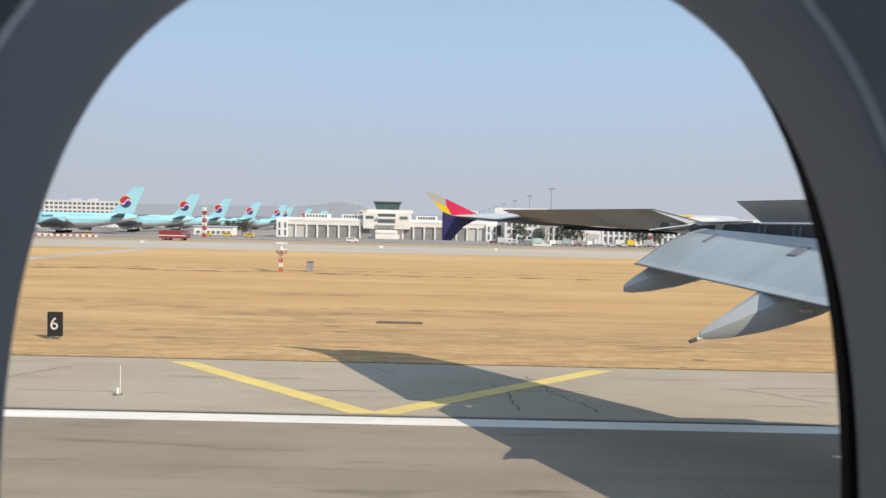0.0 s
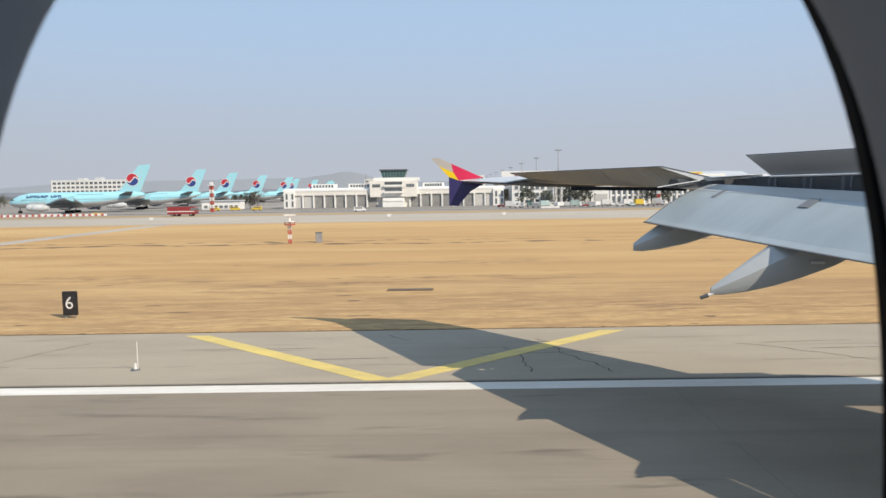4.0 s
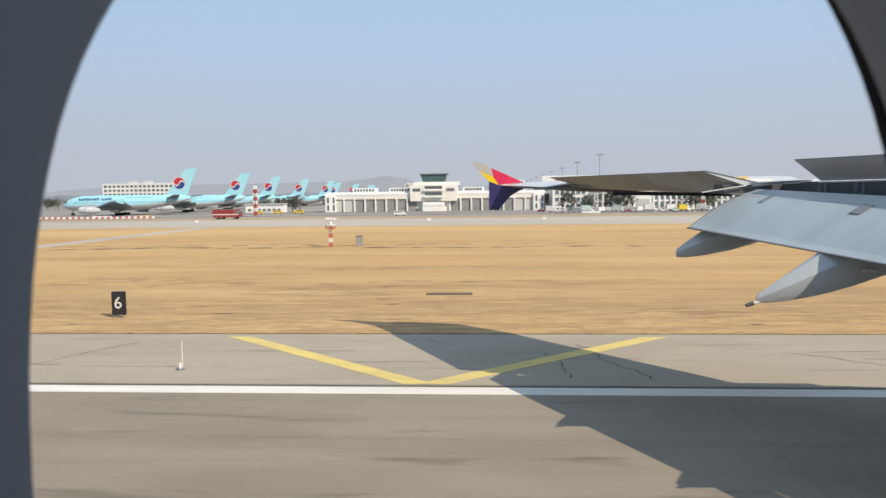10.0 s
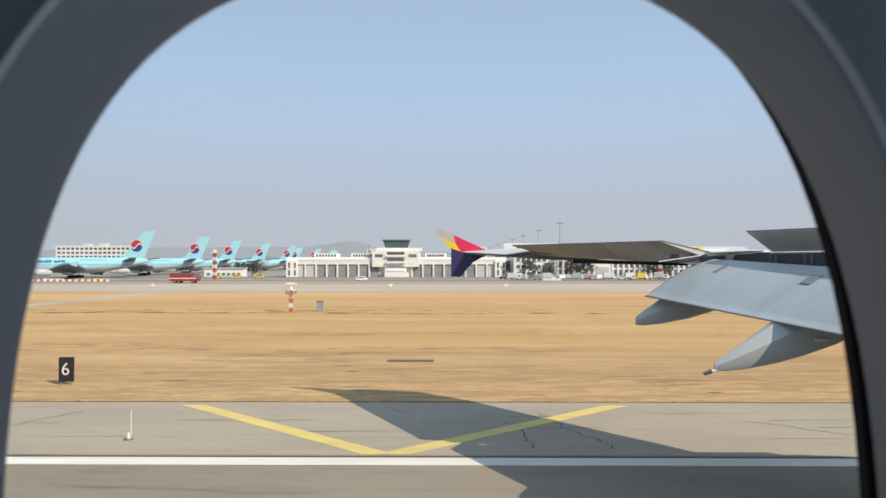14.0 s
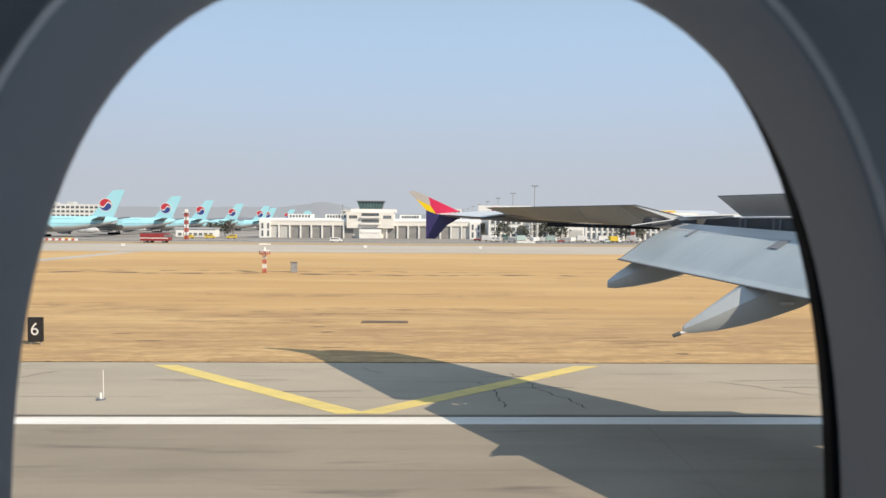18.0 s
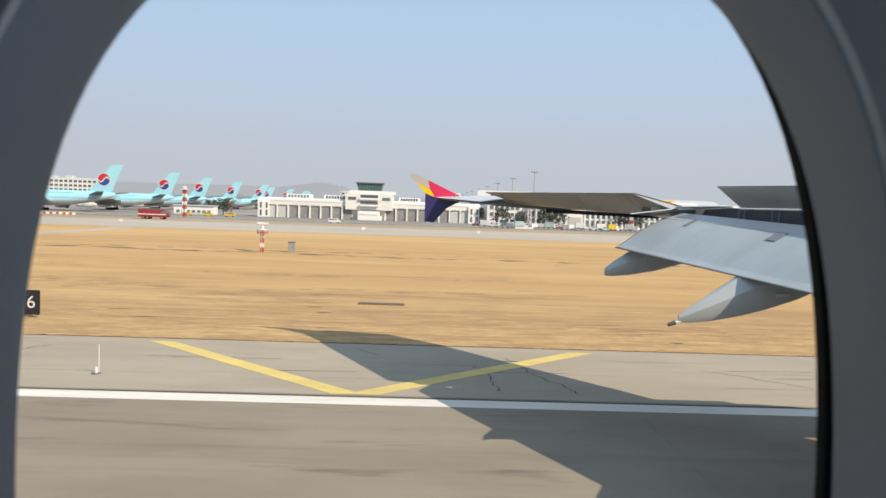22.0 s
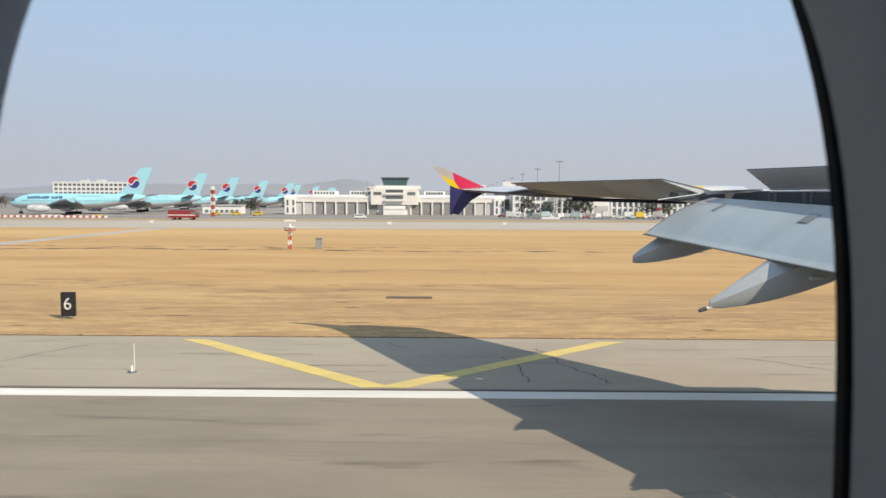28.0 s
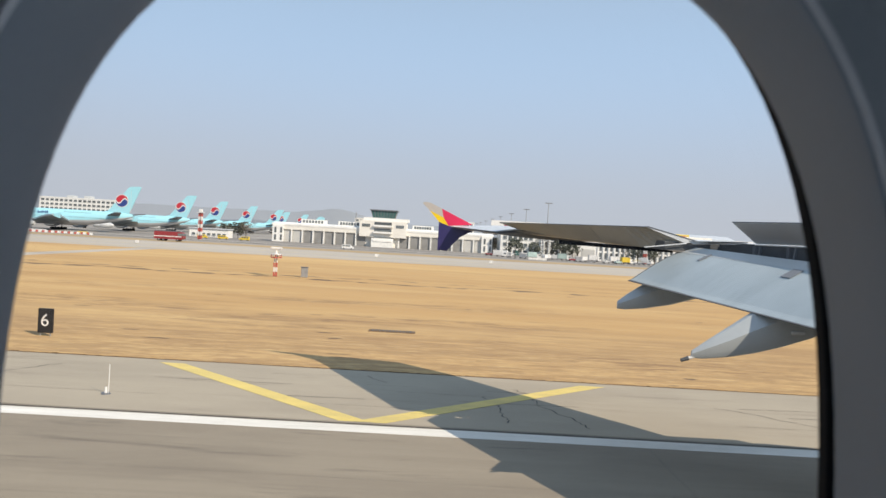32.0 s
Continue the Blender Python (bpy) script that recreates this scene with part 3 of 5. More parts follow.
window = thing("window_1", 0, 0.25, 7.65, "rounded cabin window in a grey plastic surround", "window", kind="structure")
inv = Matrix.Translation((0, -0.25, -7.65))
def window_part(name, bm, material, label="", smooth=True):
    ob = part(name, bm, material, window, label, smooth)
    ob.data.transform(inv)
    return ob
window_part("bezel", ring_loft([(0.1583, 0.2525, 0.2665, 0.003), (0.1558, 0.2495, 0.2645, 0.003), (0.1558, 0.2490, 0.2615, 0.003), (0.1561, 0.2505, 0.2520, 0.0025), (0.1566, 0.2530, 0.2400, 0.0015),
                                (0.1572, 0.2555, 0.2265, 0.0005), (0.1580, 0.2568, 0.2225, 0), (0.1598, 0.2588, 0.2205, 0)]), LINING, "grey moulded plastic window bezel with a rounded rim")
window_part("flange", ring_loft([(0.1598, 0.2588, 0.2210, 0), (0.1624, 0.2613, 0.2212, 0), (0.1670, 0.2661, 0.2235, 0), (0.1751, 0.2741, 0.2255, 0)]), WALL_LINING, "flange outside the rim, in the wall's tone")
window_part("rim_highlight", ring_loft([(0.1588, 0.2578, 0.2216, 0), (0.1591, 0.2581, 0.2200, 0), (0.1597, 0.2587, 0.2193, 0), (0.1604, 0.2594, 0.2196, 0), (0.1609, 0.2599, 0.2213, 0)]), RIM_HIGHLIGHT, "rounded rim of the bezel, its highlight painted pale")
window_part("gasket", ring_loft([(0.2036, 0.3012, 0.2745, -0.002), (0.1649, 0.2651, 0.2735, -0.002), (0.1637, 0.2636, 0.275, -0.002), (0.1637, 0.2636, 0.281, -0.002), (0.1670, 0.2671, 0.284, -0.002), (0.2138, 0.3112, 0.286, -0.002)]), GASKET, "black rubber seal")
window_part("frame", ring_loft([(0.20, 0.30, 0.287, 0), (0.29, 0.42, 0.40, 0), (0.31, 0.44, 0.405, 0), (0.23, 0.33, 0.287, 0)]), DARK_GREY)
pane = window_part("pane", loft([oval(0.199, 0.299, 0.288), oval(0.199, 0.299, 0.292)]), PANE, "clear acrylic pane", smooth=False)
pane.visible_shadow = False
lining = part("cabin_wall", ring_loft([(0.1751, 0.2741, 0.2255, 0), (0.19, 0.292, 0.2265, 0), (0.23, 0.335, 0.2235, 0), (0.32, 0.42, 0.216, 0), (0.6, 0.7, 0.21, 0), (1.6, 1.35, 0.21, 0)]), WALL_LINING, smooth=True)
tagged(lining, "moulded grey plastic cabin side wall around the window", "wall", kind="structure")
# unseen shell added round the seat to hold the cabin's light
shell = loft([[(-1.45, y, 6.65), (1.45, y, 6.65), (1.45, y, 9.1), (-1.45, y, 9.1)] for y in (0.212, -3.0)], caps=False)
tagged(part("cabin_ceiling", shell, CABIN), "unseen plain panels closing the seat row", "cabin", kind="structure")
tagged(part("cabin_floor", boxed(-1.44, 1.44, -3.0, 0.20, 6.66, 6.70), BOUNCE_FLOOR), "unseen cabin floor, kept pale to bounce light up", "floor", kind="structure")
tagged(part("cabin_end_panel", boxed(-1.45, 1.45, -3.06, -3.0, 6.65, 9.1), CABIN), "unseen plain panel closing the cabin", "partition", kind="structure")

# stand-in windows of the row, unseen, with fill lamps added to light the bezel
for x, power in ((-0.78, 7.0), (0.78, 43.0)):
    unseen_window = copy_thing(window, pose(x, 0.25, 7.65))
    lamp = new("cabin_fill_light", bpy.data.lights.new("cabin_fill_light", "AREA"))
    lamp.data.shape, lamp.data.size, lamp.data.size_y, lamp.data.energy, lamp.data.color = "RECTANGLE", 0.26, 0.42, power, (0.66, 0.81, 1.0)
    lamp.matrix_world = look((x, 0.205, 7.89), (x, -1, 6.6))

# ---- the aircraft that carries the seat ----
plane = thing("aircraft", 0, 0, 0, "wide-body airliner with lowered flaps, raised spoilers and a painted wingtip fence", "aircraft")

# fuselage tube, open round the window
def hull(x, s=1.0, lift=0.0):
    return [(x, -3.25 + 3.78 * s * math.cos(2 * math.pi * i / 48), 7.6 + lift + 4.2 * s * math.sin(2 * math.pi * i / 48)) for i in range(48)]
stations = [hull(x, s, l) for x, s, l in ((-34, 0.12, 2.6), (-30, 0.38, 2.2), (-22, 0.75, 1.0), (-14, 0.96, 0.2), (-8, 1, 0), (-0.7, 1, 0), (0.7, 1, 0), (20, 1, 0), (30, 0.98, 0), (36, 0.8, -0.3), (39, 0.5, -0.8), (40.5, 0.12, -1.2))]
bm = loft(stations)
bm.faces.ensure_lookup_table()
gone = [f for f in bm.faces if abs(f.calc_center_median().x) < 0.6 and f.calc_center_median().y > -0.6 and 7.2 < f.calc_center_median().z < 8.6]
bmesh.ops.delete(bm, geom=gone, context="FACES")
part("fuselage", bm, SKIN, plane, "white painted fuselage", True)
part("skin_panel", ring_loft([(0.311, 0.441, 0.405, 0), (0.33, 0.46, 0.47, 0), (0.55, 0.66, 0.512, 0), (0.78, 0.92, 0.485, 0)]), SKIN, plane, "white skin panel round the window", True)

def wing_section(y, le, te, z, crest, back):
    """Outline of the fixed wing at one span station: rear upper edge, over the crest to the nose and back below."""
    out = []
    for i in range(13):
        u = i / 12
        out.append((te + (le - te) * u, y, z + crest * math.sin(math.pi * min(1, u * 0.92 + 0.02)) ** 0.8 - 0.12 * u ** 3))
    for i in range(11, -1, -1):
        u = i / 12
        t = back + (le - te) * 0.022 * math.sin(math.pi * u ** 0.8)
        out.append((te + (le - te) * u, y, z - t * (1 - u ** 6) - 0.12 * u ** 3))
    return out

SPAN = ((36.62, 4.9, 0.75, 8.54, 0.16, 0.03), (36.2, 6.3, 0.95, 8.53, 0.24, 0.04), (33.02, 9.8, 2.75, 8.36, 0.42, 0.05), (33.0, 9.85, 3.85, 8.50, 0.28, 0.08), (29.8, 12.5, 5.55, 8.47, 0.1, 0.2),
        (25.0, 16.6, 7.75, 8.34, 0.09, 0.3), (24.47, 17.1, 8.05, 8.30, 0.10, 0.28), (24.45, 17.12, 10.1, 8.37, 0.06, 0.36), (19.0, 21.6, 12.75, 8.33, 0.06, 0.5), (12.0, 27.6, 16.2, 8.10, 0.1, 0.7), (4, 34, 20.1, 7.2, 0.3, 1.0), (-0.2, 37.5, 22.2, 6.6, 0.4, 1.2))
bm = loft([wing_section(*s) for s in SPAN])
bm.faces.index_update()
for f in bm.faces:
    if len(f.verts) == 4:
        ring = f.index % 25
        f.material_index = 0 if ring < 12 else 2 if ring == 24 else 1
part("wing", bm, (WING_TOP, UNDERSIDE_SHADE, COVE), plane, "pale wing skin, shade painted into its underside", True)
edge = bmesh.new()
for a, b in zip(SPAN, SPAN[1:]):
    if abs(a[0] - b[0]) > 0.5:
        tube(edge, (a[1] - 0.02, a[0], a[3] - 0.13), (b[1] - 0.02, b[0], b[3] - 0.13), 0.11, n=10)
part("leading_edge", edge, SILVER, plane, "bare metal leading edge", True)
# rear spar wall between wing and flap, painted dark with the cove's shade
part("rear_spar", slab([(10.05, 24.44, 8.36), (16.15, 12.0, 8.12), (16.15, 12.0, 7.3), (10.05, 24.44, 7.75)], 0.06), COVE, plane, "rear spar wall with the flap cove's shade painted in")
for i in range(9):
    y = 23.0 - i * 1.15
    x = 10.6 + (23.4 - y) * 0.487 - 0.12
    part("hinge_bracket", boxed(x - 0.14, x + 0.1, y - 0.09, y + 0.09, 7.85, 8.3), DARK_GREY, plane)
    part("actuator_rod", tubed((x - 0.16, y - 0.45, 7.95), (x - 0.12, y - 0.45, 8.3), 0.035), DARK_GREY, plane)
part("cove_shade_plate", slab([(8.8, 24.44, 8.22), (10.1, 24.44, 8.33), (10.1, 24.44, 8.04), (9.0, 24.44, 8.10)], 0.03), COVE, plane, "plate painted dark as part of the cove's shade")
# slot drawn as a near-black strip instead of an opening
part("slot_strip", slab([(4.98, 28.2, 8.165), (8.35, 24.5, 8.03), (8.35, 24.5, 7.92), (4.98, 28.2, 8.00)], 0.03), GASKET, plane, "black strip drawn as the slot below the aileron")

# ailerons, three panels standing up
A_OUT, A_IN, H_IN, H_OUT = Vector((2.92, 33, 8.83)), Vector((7.37, 24.4, 8.765)), Vector((8.77, 24.4, 8.275)), Vector((3.85, 33, 8.56))
LOWER = ((0.0, H_OUT), (0.40, Vector((5.25, 29.8, 8.275))), (0.90, Vector((7.57, 25.0, 8.055))), (1.0, H_IN))
def aileron_low(u):
    for (ua, a), (ub, b) in zip(LOWER, LOWER[1:]):
        if u <= ub:
            return a.lerp(b, (u - ua) / (ub - ua))
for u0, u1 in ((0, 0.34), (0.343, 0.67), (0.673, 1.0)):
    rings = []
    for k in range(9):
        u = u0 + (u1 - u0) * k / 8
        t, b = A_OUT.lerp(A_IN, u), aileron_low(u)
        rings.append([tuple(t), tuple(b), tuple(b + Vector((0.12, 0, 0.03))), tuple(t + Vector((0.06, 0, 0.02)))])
    part("aileron", loft(rings), AILERON_BOUNCE, plane, "raised aileron, warm grass bounce painted into its underside")
part("aileron_edge", slab([A_IN, A_IN + Vector((0.03, 0, 0.03)), H_IN + Vector((0.42, 0, 0.10)), H_IN], 0.02), WING_TOP, plane, "pale end rib")
part("aileron_edge", tubed(A_IN + Vector((0.02, -0.02, 0.03)), H_IN + Vector((0.40, -0.02, 0.10)), 0.014), COVE, plane, "dark line along the aileron end")
part("aileron_edge", tubed(A_OUT + Vector((0.03, -0.01, 0.02)), A_IN + Vector((0.03, -0.01, 0.02)), 0.012), DARK_GREY, plane, "thin dark trailing edge")
# plates added to keep stray sun out of the wing's cast shadow
part("sun_gap_plug", slab([(5.55, 29.8, 8.40), (7.75, 25.0, 8.28), (7.62, 25.0, 8.06), (5.3, 29.8, 8.28)], 0.02), COVE, plane, "plug added to stop sun through the aileron hinge gap")
part("sun_gap_plug", slab([(3.85, 33.0, 8.50), (5.55, 29.8, 8.42), (5.3, 29.8, 8.29), (3.75, 33.0, 8.47)], 0.02), AILERON_BOUNCE, plane, "plug added to stop sun through the aileron hinge gap")
part("aileron_edge", tubed(H_IN + Vector((0, -0.06, 0)), (7.3, 24.34, 8.06), 0.02), WING_TOP, plane, "bright metal end rib")
# spoilers
for y0, y1 in ((23.4, 19.6), (19.57, 16.6), (16.57, 14.0), (13.97, 11.5)):
    hx0, hx1 = 10.67 + (23.4 - y0) * 0.49, 10.67 + (23.4 - y1) * 0.49
    part("spoiler", slab([(hx0 - 0.72, y0, 9.07), (hx1 - 0.72, y1, 9.05), (hx1 + 0.13, y1, 8.40), (hx0 + 0.13, y0, 8.40)], 0.05, 0.012), SPOILER, plane, "raised spoiler panel with a dark underside")
    part("spoiler_edge", tubed((hx0 - 0.73, y0, 9.08), (hx1 - 0.73, y1, 9.06), 0.014), DARK_GREY, plane, "thin dark trailing edge")

# the bright slit under the spoilers is put in as white bars
for a, b in ((0.02, 0.30), (0.34, 0.47), (0.50, 0.72), (0.76, 0.98)):
    p, q = Vector((10.52, 23.38, 8.345)), Vector((16.35, 11.5, 8.335))
    part("slit_bar", tubed(p.lerp(q, a), p.lerp(q, b), 0.024), MAST_WHITE, plane, "white bar drawn as the bright slit under the spoilers")
part("shroud_lip", slab([(8.83, 24.3, 8.355), (9.80, 24.3, 8.42), (10.60, 23.6, 8.43), (10.60, 23.6, 8.34), (9.75, 24.3, 8.31), (9.0, 24.3, 8.27)], 0.02), WING_TOP, plane, "white upper skin behind the aileron")

# flap with its seams and inspection panels
def flap_point(s, c):
    """s: span from the outer end inwards in metres; c: 0 at the upper edge, 1 at the trailing edge."""
    top = Vector((9.06 + 0.487 * s, 24.6 - s, 8.16 - 0.062 * s))
    low = Vector((6.93 + 0.49 * s, 24.4 - s, 6.88 - 0.104 * s))
    p = top.lerp(low, c)
    p.z += 0.10 * math.sin(math.pi * c)
    return p
def flap(s0, s1, inner=False):
    rings = []
    n = 10
    for k in range(7):
        s = s0 + (s1 - s0) * k / 6
        up = [flap_point(s, c / n) for c in range(n + 1)]
        dn = [flap_point(s, c / n) - Vector((0.1, 0, 0.28 * (1 - c / n) ** 0.7 + 0.02)) for c in range(n, -1, -1)]
        rings.append([tuple(p) for p in up + dn])
    return loft(rings)
# plate added to stop sun leaking through the gap ahead of the flap
part("sun_gap_plate", slab([flap_point(0.6, 0) - Vector((0, 0, 0.2)), flap_point(23, 0) - Vector((0, 0, 0.2)), (22.0, 1.5, 6.2), (16.4, 12, 7.3), (10.8, 23.2, 7.8)], 0.03), COVE, plane)
part("flap", flap(0, 11.8), WING_GREY, plane, "lowered grey flap", True)
part("flap", flap(11.79, 23.2), WING_GREY, plane, "lowered grey flap", True)
for s, c0, c1, w in ((1.12, 0.16, 0.36, 0.11), (4.12, 0.22, 0.41, 0.30), (9.6, 0.25, 0.45, 0.3)):
    q = [flap_point(s, c0), flap_point(s + w, c0), flap_point(s + w, c1), flap_point(s, c1)]
    part("inspection_panel", slab([p + Vector((-0.01, 0, 0.022)) for p in q], 0.012), PANEL_GREY, plane, "dark rectangular panel")
for s0, s1 in ((0.04, 11.75), (11.86, 23.1)):
    rows_ = [[tuple(flap_point(s0 + (s1 - s0) * k / 6, c) + Vector((-0.003, 0, 0.005))) for c in (0.0, 0.06, 0.12, 0.18, 0.21)] for k in range(7)]
    part("nose_strip", loft(rows_, closed=False, caps=False), NOSE_GREY, plane, "greyer strip along the nose of the flap", True)
part("flap_trailing_edge", slab([flap_point(0, 1.0) + Vector((0.01, 0, 0.012)), flap_point(11.8, 1.0) + Vector((0.01, 0, 0.012)), flap_point(11.8, 1.0) + Vector((-0.115, 0, -0.03)), flap_point(0, 1.0) + Vector((-0.115, 0, -0.03))], 0.025), DARK_GREY, plane, "thin dark trailing edge")
edge = bmesh.new()
for k in range(10):
    tube(edge, flap_point(-0.02, k / 10), flap_point(-0.02, (k + 1) / 10), 0.014, n=6)
part("flap_end_line", edge, DARK_GREY, plane, "thin dark line along the end of the flap")
part("flap_end_rib", slab([flap_point(-0.01, 0), flap_point(-0.01, 1), flap_point(-0.01, 1) + Vector((0.1, 0, -0.05)), flap_point(-0.01, 0) + Vector((0.2, 0, -0.3))], 0.02), FAIRING, plane)

# flap track fairings
def canoe(stations):
    rings = []
    for x, zb, zt, w in stations:
        h = zt - zb
        rings.append([(x, 0, zt), (x + 0.02, 0.35 * w, zt - 0.02 * h), (x, w, zb + 0.62 * h), (x, 0.86 * w, zb + 0.28 * h), (x, 0.45 * w, zb + 0.05 * h), (x, 0, zb),
                      (x, -0.45 * w, zb + 0.05 * h), (x, -0.86 * w, zb + 0.28 * h), (x, -w, zb + 0.62 * h), (x + 0.02, -0.35 * w, zt - 0.02 * h)])
    return loft(rings)
CANOE_SMALL = ((6.46, 5.86, 6.12, 0.05), (6.75, 5.84, 6.36, 0.16), (7.35, 5.90, 6.78, 0.32), (8.3, 6.08, 7.3, 0.38), (9.3, 6.38, 7.75, 0.38), (11, 7.0, 7.95, 0.34), (13, 7.6, 8.0, 0.2))
CANOE_LARGE = ((7.48, 4.97, 5.18, 0.05), (7.8, 4.96, 5.42, 0.13), (8.5, 5.04, 5.92, 0.27), (9.25, 5.19, 6.45, 0.385), (10.0, 5.40, 6.88, 0.47), (10.8, 5.68, 7.2, 0.52), (12.5, 6.5, 7.6, 0.45), (14.5, 7.4, 7.8, 0.2))
for kind_, dx, y, st in (("s", 0, 24.3, CANOE_SMALL), ("l", 0, 19.8, CANOE_LARGE), ("l", 2.8, 14.8, CANOE_LARGE)):
    body = part("flap_track_fairing", canoe(st), FAIRING, plane, "pointed grey flap track fairing", True)
    body.location = (dx, y, 0)
    if kind_ == "l":
        bm = tubed((7.6, 0, 5.02), (7.38, 0, 4.95), 0.045)
        part("drain_tube", bm, MAST_WHITE, body, "white collar")
        part("drain_tip", tubed((7.40, 0, 4.955), (7.19, 0, 4.88), 0.062, 0.05, n=10), COVE, body, "dark brown tube end")
        part("vent_scoop", boxed(10.08, 10.46, -0.50, -0.38, 5.85, 5.94, bevel=0.02), WING_TOP, body, "small pale vent scoop")

# wingtip fence, its coloured fields as flush pieces
tip = part("wingtip_fence", prism([(0.07, 8.78), (0.59, 8.59), (2.20, 8.49), (1.76, 8.34), (1.23, 8.04), (0.88, 7.66), (0.56, 7.27), (0.07, 7.30)], 36.55, 36.67), NAVY, plane, "navy lower wingtip fence")
part("fence_field", prism([(-0.84, 9.73), (-0.66, 9.79), (-0.43, 9.76), (0.20, 9.48), (0.30, 9.02), (-0.46, 9.36)], 36.55, 36.67), TIP_GREY, tip, "warm grey painted field")
part("fence_field", prism([(0.20, 9.48), (1.85, 8.72), (0.59, 8.59), (0.30, 9.02)], 36.55, 36.67), RED, tip, "crimson painted field")
part("fence_field", prism([(-0.46, 9.36), (0.30, 9.02), (0.59, 8.59), (0.07, 8.78)], 36.55, 36.67), YELLOW, tip, "yellow painted field")

# engines and gear, out of sight of the seat but casting their shadows
def nacelle(x0, x1, r):
    rings = []
    for u, k in ((0, 0.45), (0.12, 0.62), (0.4, 0.95), (0.75, 1.0), (0.95, 0.9), (1.0, 0.8)):
        rings.append([(x0 + (x1 - x0) * u, r * k * math.cos(2 * math.pi * i / 24), r * k * math.sin(2 * math.pi * i / 24)) for i in range(24)])
    return loft(rings)
for x, y, z in ((16.2, 22.6, 5.4), (25.5, 12.0, 4.6)):
    eng = part("engine", nacelle(0, 6.5, 1.75), ENGINE, plane, "grey engine nacelle", True)
    eng.location = (x, y, z)
    part("pylon", boxed(1.5, 5.5, -0.2, 0.2, 1.2, 2.9), WING_GREY, eng)
for x, y in ((18, -6.2), (18, -0.4), (34, -3.25)):
    leg = part("landing_gear", tubed((x, y, 0.7), (x, y, 4.2), 0.22), STEEL, plane, "steel landing gear leg")
    for dx in (-0.9, 0.9):
        for dy in (-0.6, 0.6):
            part("wheel", tubed((x + dx, y + dy - 0.25, 0.7), (x + dx, y + dy + 0.25, 0.7), 0.69, n=20), TYRE, leg)

# ---- things beside the runway ----
def label_text(name, body, size, parent, material, m):
    cu = bpy.data.curves.new(name, "FONT")
    cu.body, cu.size, cu.align_x, cu.align_y, cu.extrude = body, size, "CENTER", "CENTER", 0.004
    ob = new(name, cu)
    dg = bpy.context.evaluated_depsgraph_get()
    me = bpy.data.meshes.new_from_object(ob.evaluated_get(dg))
    bpy.data.objects.remove(ob)
    me.materials.clear()
    me.materials.append(material)
    o = new(name, me)
    o.parent, o.matrix_basis = parent, m
    return o


def distance_sign(x, y, text, label):
    s = thing("distance_sign", x, y, 0.02, label, "sign", "runway signs")
    part("panel", boxed(-0.47, 0.47, -0.12, 0.12, 0.20, 1.80, bevel=0.03), SIGN_BLACK, s, "black sign box")
    for dx in (-0.32, 0.32):
        part("leg", tubed((dx, 0, -0.05), (dx, 0, 0.25), 0.04), STEEL, s)
    label_text("numeral", text, 1.15 if len(text) == 1 else 0.85, s, MAST_WHITE, pose(0, -0.127, 1.0, 90, 0, 0))
    return s


distance_sign(-25.2, 45.6, "6", "black distance sign with a white 6 in dry grass")
distance_sign(46.0, 47.9, "84", "black distance sign with a white 84 in dry grass")
s = thing("guidance_sign", -44.0, 44.4, 0.02, "small yellow guidance sign in a white housing, standing in dry grass", "sign", "runway signs", turn=-35)
part("housing", boxed(-0.45, 0.45, -0.18, 0.12, 0.1, 1.0, bevel=0.04), MAST_WHITE, s)
part("face", boxed(-0.40, 0.40, -0.195, -0.18, 0.16, 0.94), SIGN_YELLOW, s, "yellow sign face")
for dx in (-0.2, 0.02, 0.24):
    part("marking_bar", boxed(dx - 0.06, dx + 0.06, -0.203, -0.195, 0.3, 0.8), SIGN_BLACK, s)
for dx in (-0.3, 0.3):
    part("leg", tubed((dx, 0, -0.05), (dx, 0, 0.12), 0.03), STEEL, s)


def edge_light(x, y):
    s = thing("edge_light", x, y, -0.01, "low runway edge light beside a thin white stake", "runway light", "edge lights")
    part("base", tubed((0, 0, 0), (0, 0, 0.06), 0.22, 0.18, n=14), DARK_GREY, s)
    part("lamp", tubed((0, 0, 0.06), (0, 0, 0.32), 0.07, 0.05, n=10), MAST_WHITE, s)
    part("stake", tubed((0.12, 0, 0), (0.12, 0, 1.35), 0.018, n=6), MAST_WHITE, s, "thin white stake")
    return s
el = edge_light(-14.6, 31.6)
for x in (-74.6, 45.4, 105.4):
    copy_thing(el, pose(x, 31.6, -0.01))

s = thing("drain_grate", -3.2, 56.6, 0.02, "dark steel drain grate let into a concrete frame in the grass", "grate")
part("frame", boxed(-1.9, 1.9, -0.6, 0.6, -0.1, 0.05, bevel=0.02), EDGE_SOIL, s, "soiled concrete frame")
for i in range(12):
    part("bar", boxed(-1.6 + i * 0.28, -1.5 + i * 0.28, -0.45, 0.45, 0.05, 0.08), COVE, s)


